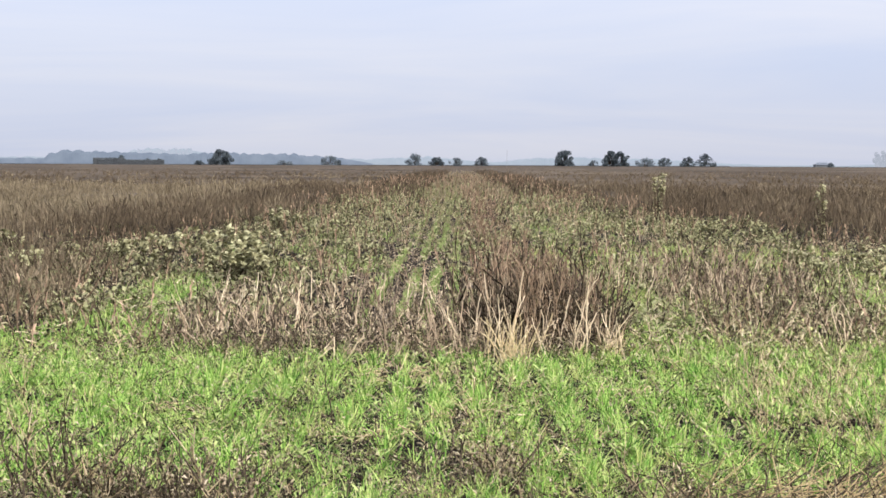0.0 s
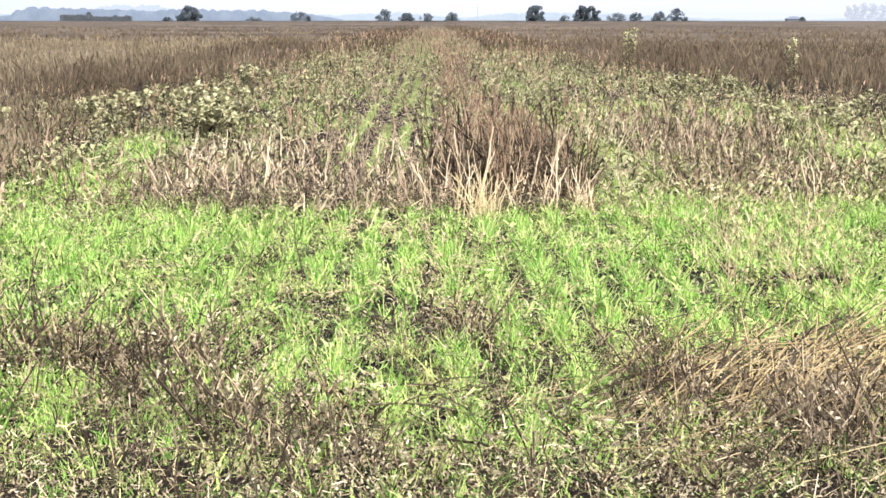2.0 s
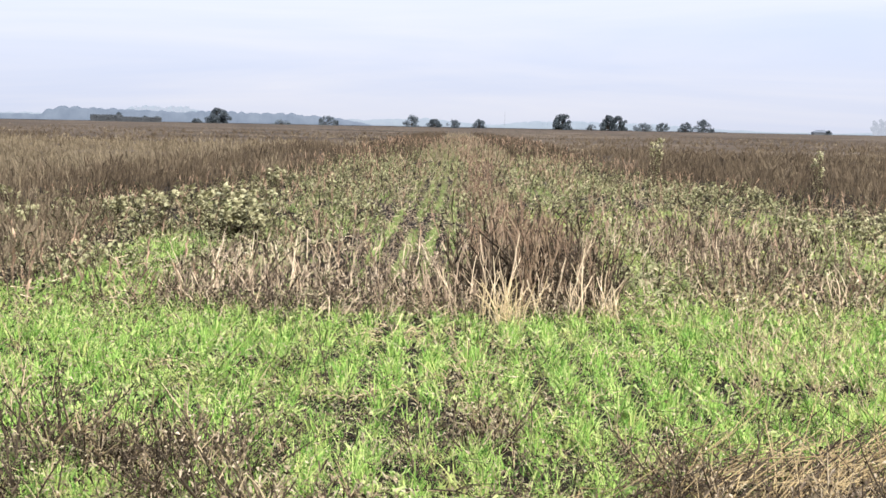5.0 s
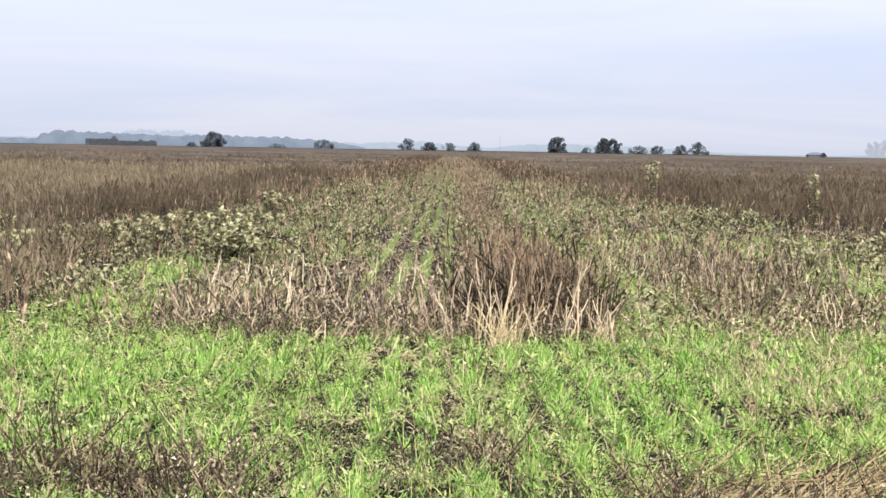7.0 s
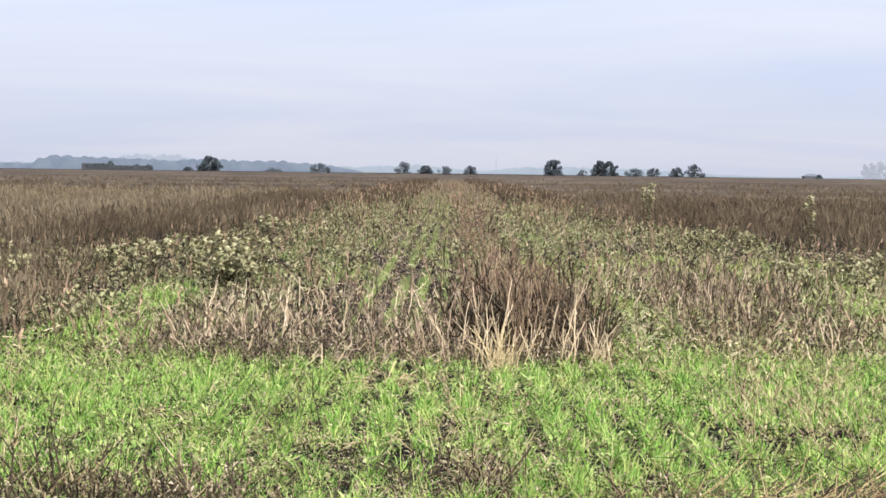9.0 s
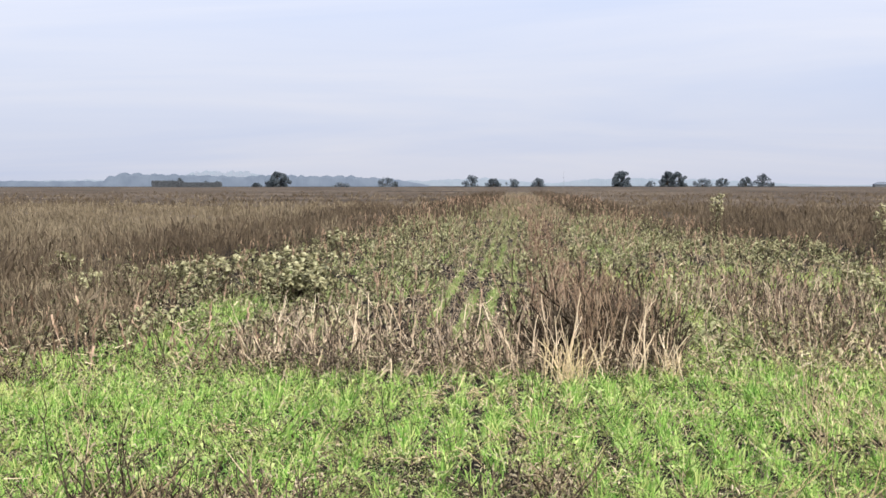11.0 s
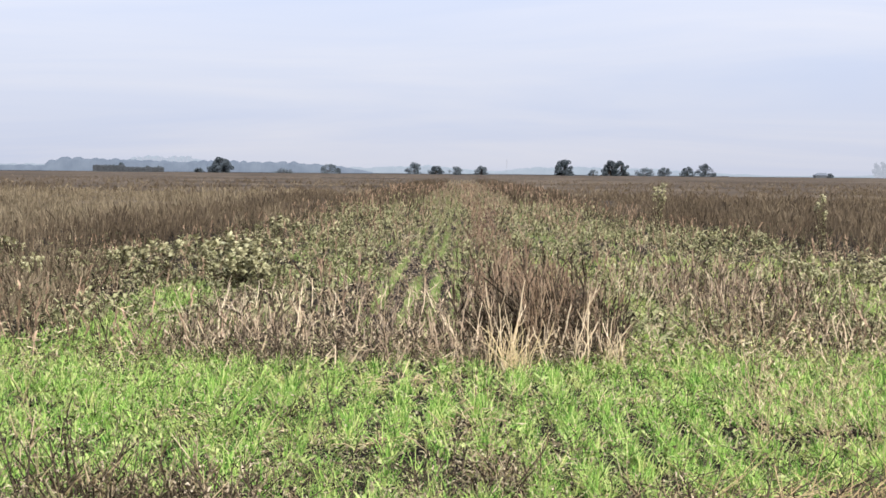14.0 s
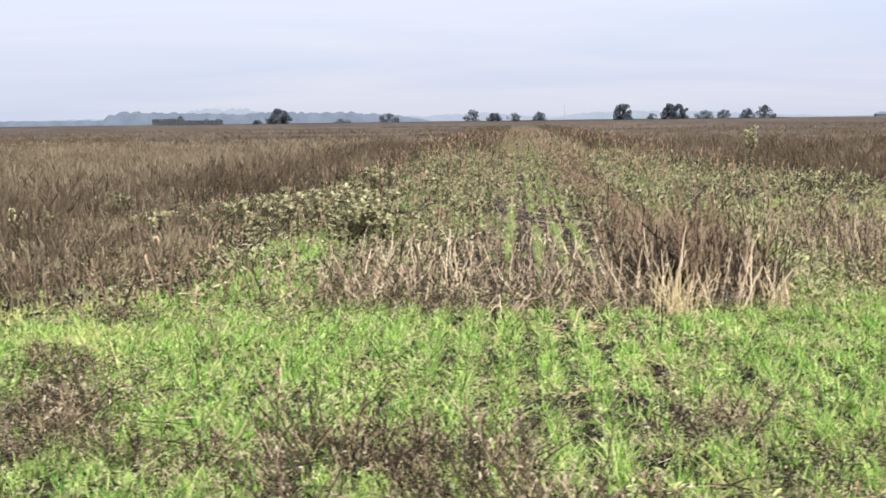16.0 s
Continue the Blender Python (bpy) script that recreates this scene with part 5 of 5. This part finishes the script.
def tree(name, u, w, h, leaves, material, label, d=TREE_D, trunks=1, lumps=26, bark=None):
    """A tree or bush: u metres to the side per 1000 m ahead; w, h in metres."""
    root = new(name)
    root.location = (u * d, d, 0)
    tagged(root, label, "tree" if h > 5 else "bush", "trees along the far edge of the field")
    th = h * (0.2 if h > 5 else 0.1)
    wood = []
    for k in range(trunks):
        ox = (k - (trunks - 1) / 2) * w * 0.5
        wood.append(tube([(ox, 0, -0.3), (ox + 0.1, 0, th), (ox, 0.1, h * 0.75)], 0.035 * h, 0.012 * h, 7))
    part("trunk", joined(*wood), bark or M_BARK, root)
    # clumps of leaves over a rounded, uneven crown
    centres, skew = [], rng.uniform(-0.15, 0.15)
    for k in range(lumps):
        a, rad = rng.uniform(0, 6.28), rng.uniform(0.5, 1.0)
        r = rng.uniform(0.10, 0.17) * (w + h) / 2
        t_ = (k + rng.random()) / lumps
        wide = math.sqrt(max(0.0, 1 - (max(0.0, t_ - 0.36) / 0.66) ** 2)) * (1 if t_ > 0.3 else 0.88 + 0.4 * t_)
        centres.append((math.cos(a) * rad * wide * (w / 2 - r * 0.8) + skew * w * (t_ - 0.5) * 0.5, math.sin(a) * rad * wide * (w / 2 - r), max(t_ * (h - r), r * 0.55), r))
    limbs = []
    for cx, cy, cz, r in centres:
        limbs.append(tube([(cx * 0.05, 0, th * 0.9), (cx * 0.6, cy * 0.6, (th + cz) / 2 + 0.3), (cx, cy, cz)], 0.012 * h, 0.004 * h, 4))
    for limb in limbs:
        part("limb", limb, bark or M_BARK, root)
    p = Proto()
    for _ in range(leaves):
        cx, cy, cz, r = centres[rng.integers(0, len(centres))]
        dr = rng.normal(0, 1, 3)
        dr /= np.linalg.norm(dr)
        rr = r * rng.uniform(0.55, 1.08) ** (1 / 2)
        c = np.array((cx, cy, cz)) + dr * rr * np.array((1, 1, 0.85))
        c[2] = max(c[2], 0.15)
        s = rng.uniform(0.25, 0.55) * max(0.7, h / 11)
        e1 = rng.normal(0, 1, 3)
        e1 /= np.linalg.norm(e1)
        e2 = np.cross(e1, dr)
        e2 /= np.linalg.norm(e2) + 1e-6
        p.add((np.array([c - e1 * s, c + e2 * s * 0.6, c + e1 * s, c - e2 * s * 0.6]), np.array([[0, 1, 2, 3]])), 0)
    v, f, _ = p.done()
    part("crown", (v, f), material, root)
    return root


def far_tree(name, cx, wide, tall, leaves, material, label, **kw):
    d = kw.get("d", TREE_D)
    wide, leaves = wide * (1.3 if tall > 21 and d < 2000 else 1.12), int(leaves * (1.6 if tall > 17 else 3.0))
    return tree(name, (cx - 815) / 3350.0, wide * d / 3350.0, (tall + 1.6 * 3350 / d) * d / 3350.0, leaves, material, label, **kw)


DARK, GREY = "dark leafy oak standing at the field's far edge", "grey tree at the field's far edge, haze in its colour"
BUSH = "dark round bush at the field's far edge"
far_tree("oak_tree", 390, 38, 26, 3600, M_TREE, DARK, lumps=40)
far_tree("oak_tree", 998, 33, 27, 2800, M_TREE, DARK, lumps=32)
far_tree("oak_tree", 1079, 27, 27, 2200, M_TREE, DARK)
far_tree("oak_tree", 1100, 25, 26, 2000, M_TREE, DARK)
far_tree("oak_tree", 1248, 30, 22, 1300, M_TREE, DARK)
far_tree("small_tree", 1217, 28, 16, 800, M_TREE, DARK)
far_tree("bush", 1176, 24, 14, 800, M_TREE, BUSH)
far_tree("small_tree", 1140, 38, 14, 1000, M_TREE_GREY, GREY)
far_tree("bush", 1050, 18, 9, 400, M_TREE_GREY, "round bush at the field's far edge, greyed by painted haze")
far_tree("bush", 733, 30, 20, 1300, M_TREE_GREY, "round bush at the field's far edge, greyed by painted haze")
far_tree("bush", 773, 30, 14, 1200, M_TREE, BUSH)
far_tree("bush", 808, 28, 13, 700, M_TREE_GREY, "round bush at the field's far edge, greyed by painted haze")
far_tree("bush", 853, 28, 15, 1000, M_TREE_GREY, "round bush at the field's far edge, greyed by painted haze")
far_tree("bush", 585, 36, 16, 1000, M_TREE_GREY, "round bush at the field's far edge, greyed by painted haze")
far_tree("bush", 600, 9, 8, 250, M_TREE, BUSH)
far_tree("bush", 505, 40, 7, 500, M_TREE_GREY, "round bush at the field's far edge, greyed by painted haze")
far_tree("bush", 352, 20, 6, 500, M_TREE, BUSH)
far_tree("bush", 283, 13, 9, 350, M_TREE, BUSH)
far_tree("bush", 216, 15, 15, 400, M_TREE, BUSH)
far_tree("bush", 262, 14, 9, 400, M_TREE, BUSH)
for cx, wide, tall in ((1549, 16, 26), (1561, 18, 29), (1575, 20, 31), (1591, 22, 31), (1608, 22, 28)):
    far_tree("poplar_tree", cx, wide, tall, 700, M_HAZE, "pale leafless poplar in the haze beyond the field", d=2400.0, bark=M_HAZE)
far_tree("bush", 1468, 14, 6, 400, M_TREE_GREY, "round bush at the field's far edge, greyed by painted haze")


def hedge(cx, wide, tall):
    d = TREE_D - 20
    root = new("hedge")
    root.location = ((cx - 815) / 3350.0 * d, d, 0)
    tagged(root, "long clipped dark hedge with a level top", "hedge")
    w, h = wide * d / 3350, (tall + 4) * d / 3350
    p, tw = Proto(), []
    for k in range(14):
        a = (k / 13 - 0.5) * w * 0.95
        tw.append(tube([(a, 0, -0.2), (a + 0.2, 0, h * 0.8)], 0.12, 0.04, 4))
    part("stems", joined(*tw), M_HEDGE, root)
    for _ in range(7000):
        c = np.array([rng.uniform(-w / 2, w / 2), rng.uniform(-1.2, 1.2), rng.uniform(0.1, h * (0.93 + 0.04 * rng.normal()))])
        e1 = rng.normal(0, 1, 3)
        e1 /= np.linalg.norm(e1)
        e2 = np.cross(e1, (0, 1, 0.2))
        s = rng.uniform(0.3, 0.6)
        p.add((np.array([c - e1 * s, c + e2 * s * 0.6, c + e1 * s, c - e2 * s * 0.6]), np.array([[0, 1, 2, 3]])), 0)
    v, f, _ = p.done()
    part("foliage", (v, f), M_HEDGE, root)


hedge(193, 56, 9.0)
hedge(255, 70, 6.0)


# ---- woods and rises on the horizon ----
def far_woods(name, spans, d, material, label, seed, crown=9.0):
    """A wooded skyline; spans: side and height in metres per metre ahead, times 3350."""
    us = np.arange(spans[0][0], spans[-1][0], 0.5)
    hs = np.interp(us, [s[0] for s in spans], [s[1] for s in spans])
    grow = np.random.default_rng(seed)
    top = hs * 0.62
    for c in np.arange(us[0], us[-1], crown * 0.55):
        c, r = c + grow.normal(0, crown * 0.2), crown * grow.uniform(0.55, 1.25)
        dome = np.sqrt(np.maximum(0, 1 - ((us - c) / r) ** 2))
        top = np.maximum(top, np.where(dome > 0, hs * (0.66 + (0.05 + 0.30 * grow.random()) * dome), 0))
    top = top * (1 + 0.05 * lattice(us, us * 0, 1.8, seed + 5))
    top = (np.maximum(0.3, top) + 1.6 * 3350 / d) * d / 3350
    X = (us - 815) / 3350 * d
    prof = [(0.0, 0.0), (0.0, 0.75), (0.35, 0.95), (1.0, 1.0), (1.8, 0.9)]
    v = np.concatenate([np.stack([X + 0 * top, d + a * 30 + 0 * top, top * b - 0.5 * (b == 0)], 1) for a, b in prof])
    m = len(us)
    f = []
    for r in range(len(prof) - 1):
        k = np.arange(m - 1) + r * m
        f.append(np.stack([k, k + 1, k + m + 1, k + m], 1))
    ob = new(name, mesh_of(name, v, np.concatenate(f), [material], smooth=True))
    tagged(ob, label, "woods", kind="structure")


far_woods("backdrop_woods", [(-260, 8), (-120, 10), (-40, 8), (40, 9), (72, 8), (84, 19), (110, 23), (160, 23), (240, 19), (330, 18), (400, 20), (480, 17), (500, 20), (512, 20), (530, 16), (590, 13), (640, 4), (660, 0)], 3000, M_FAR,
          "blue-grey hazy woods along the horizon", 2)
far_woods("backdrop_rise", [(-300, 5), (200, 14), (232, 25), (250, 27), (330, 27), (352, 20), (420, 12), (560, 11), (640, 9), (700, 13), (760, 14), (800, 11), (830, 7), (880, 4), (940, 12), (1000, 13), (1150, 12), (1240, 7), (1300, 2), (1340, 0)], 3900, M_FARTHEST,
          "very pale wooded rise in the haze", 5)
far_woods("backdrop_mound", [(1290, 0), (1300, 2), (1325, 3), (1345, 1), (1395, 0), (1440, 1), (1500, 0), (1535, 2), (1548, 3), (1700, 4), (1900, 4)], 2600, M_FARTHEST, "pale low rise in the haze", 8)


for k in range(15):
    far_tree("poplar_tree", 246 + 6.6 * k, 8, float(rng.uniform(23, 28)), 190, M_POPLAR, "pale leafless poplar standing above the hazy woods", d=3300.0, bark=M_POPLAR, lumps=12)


def mast(cx, tall, d=2200.0):
    root = new("radio_mast")
    root.location = ((cx - 815) / 3350 * d, d, 0)
    tagged(root, "thin grey lattice mast far beyond the field", "mast")
    h = tall * d / 3350
    legs = [tube([(0.5 * math.cos(a), 0.5 * math.sin(a), -0.5), (0.2 * math.cos(a), 0.2 * math.sin(a), h)], 0.10, 0.07, 4) for a in (0, 2.1, 4.2)]
    for leg in legs:
        part("leg", leg, M_MAST, root)
    part("spike", tube([(0, 0, h - 1), (0, 0, h + 3)], 0.07, 0.03, 4), M_MAST, root)


mast(897, 27)


def barn(cx, wide, tall, d=1800.0):
    """A low farm building, its pale roof above the edge of the field."""
    root = new("barn")
    root.location = ((cx - 815) / 3350 * d, d, 0)
    tagged(root, "low farm building with a pale grey roof in the haze", "building")
    w, h, dp = wide * d / 3350, (tall + 3) * d / 3350, 6.0
    e = h * 0.55
    wall = bmesh.new()
    bmesh.ops.create_cube(wall, size=1.0)
    for v_ in wall.verts:
        v_.co = Vector((v_.co.x * w, v_.co.y * dp * 2, (v_.co.z + 0.5) * e - 0.0))
    me = bpy.data.meshes.new("wall")
    wall.to_mesh(me)
    wall.free()
    me.materials.append(M_HEDGE)
    new("wall", me).parent = root
    o = 0.5
    v = np.array([(-w / 2 - o, -dp - o, e - 0.2), (w / 2 + o, -dp - o, e - 0.2), (w / 2 - w * 0.12, 0, h), (-w / 2 + w * 0.3, 0, h), (-w / 2 - o, dp + o, e - 0.2), (w / 2 + o, dp + o, e - 0.2)])
    low = v - np.array([0, 0, 0.25])
    roof = bpy.data.meshes.new("roof")
    roof.from_pydata([tuple(p_) for p_ in v] + [tuple(p_) for p_ in low], [], [(0, 1, 2, 3), (3, 2, 5, 4), (1, 5, 2), (0, 3, 4), (0, 6, 7, 1), (4, 5, 11, 10), (6, 10, 11, 7)])
    roof.materials.append(M_ROOF)
    new("roof", roof).parent = root


barn(1452, 24, 6)

# the drilled field round the camera's stand
n = 2600
x, y = rng.uniform(-7, 7, n), rng.uniform(-5, 4.5, n)
scatter("grass", GRASS_SHORT, rows_near(x, 0.04), y, rng.uniform(0.8, 1.4, n), [M_GRASS], "short green drilled grass in rows round the stand", "grass", tilt=0.2)
n = 900
x, y = rng.uniform(-7, 7, n), rng.uniform(-5, 4.5, n)
scatter("straw_litter", LITTER, x, y, rng.uniform(0.7, 1.3, n), [M_STRAW, M_WITHER], "pale straw and dark leaves lying round the stand", "litter", tilt=0.05, sink=0.0)
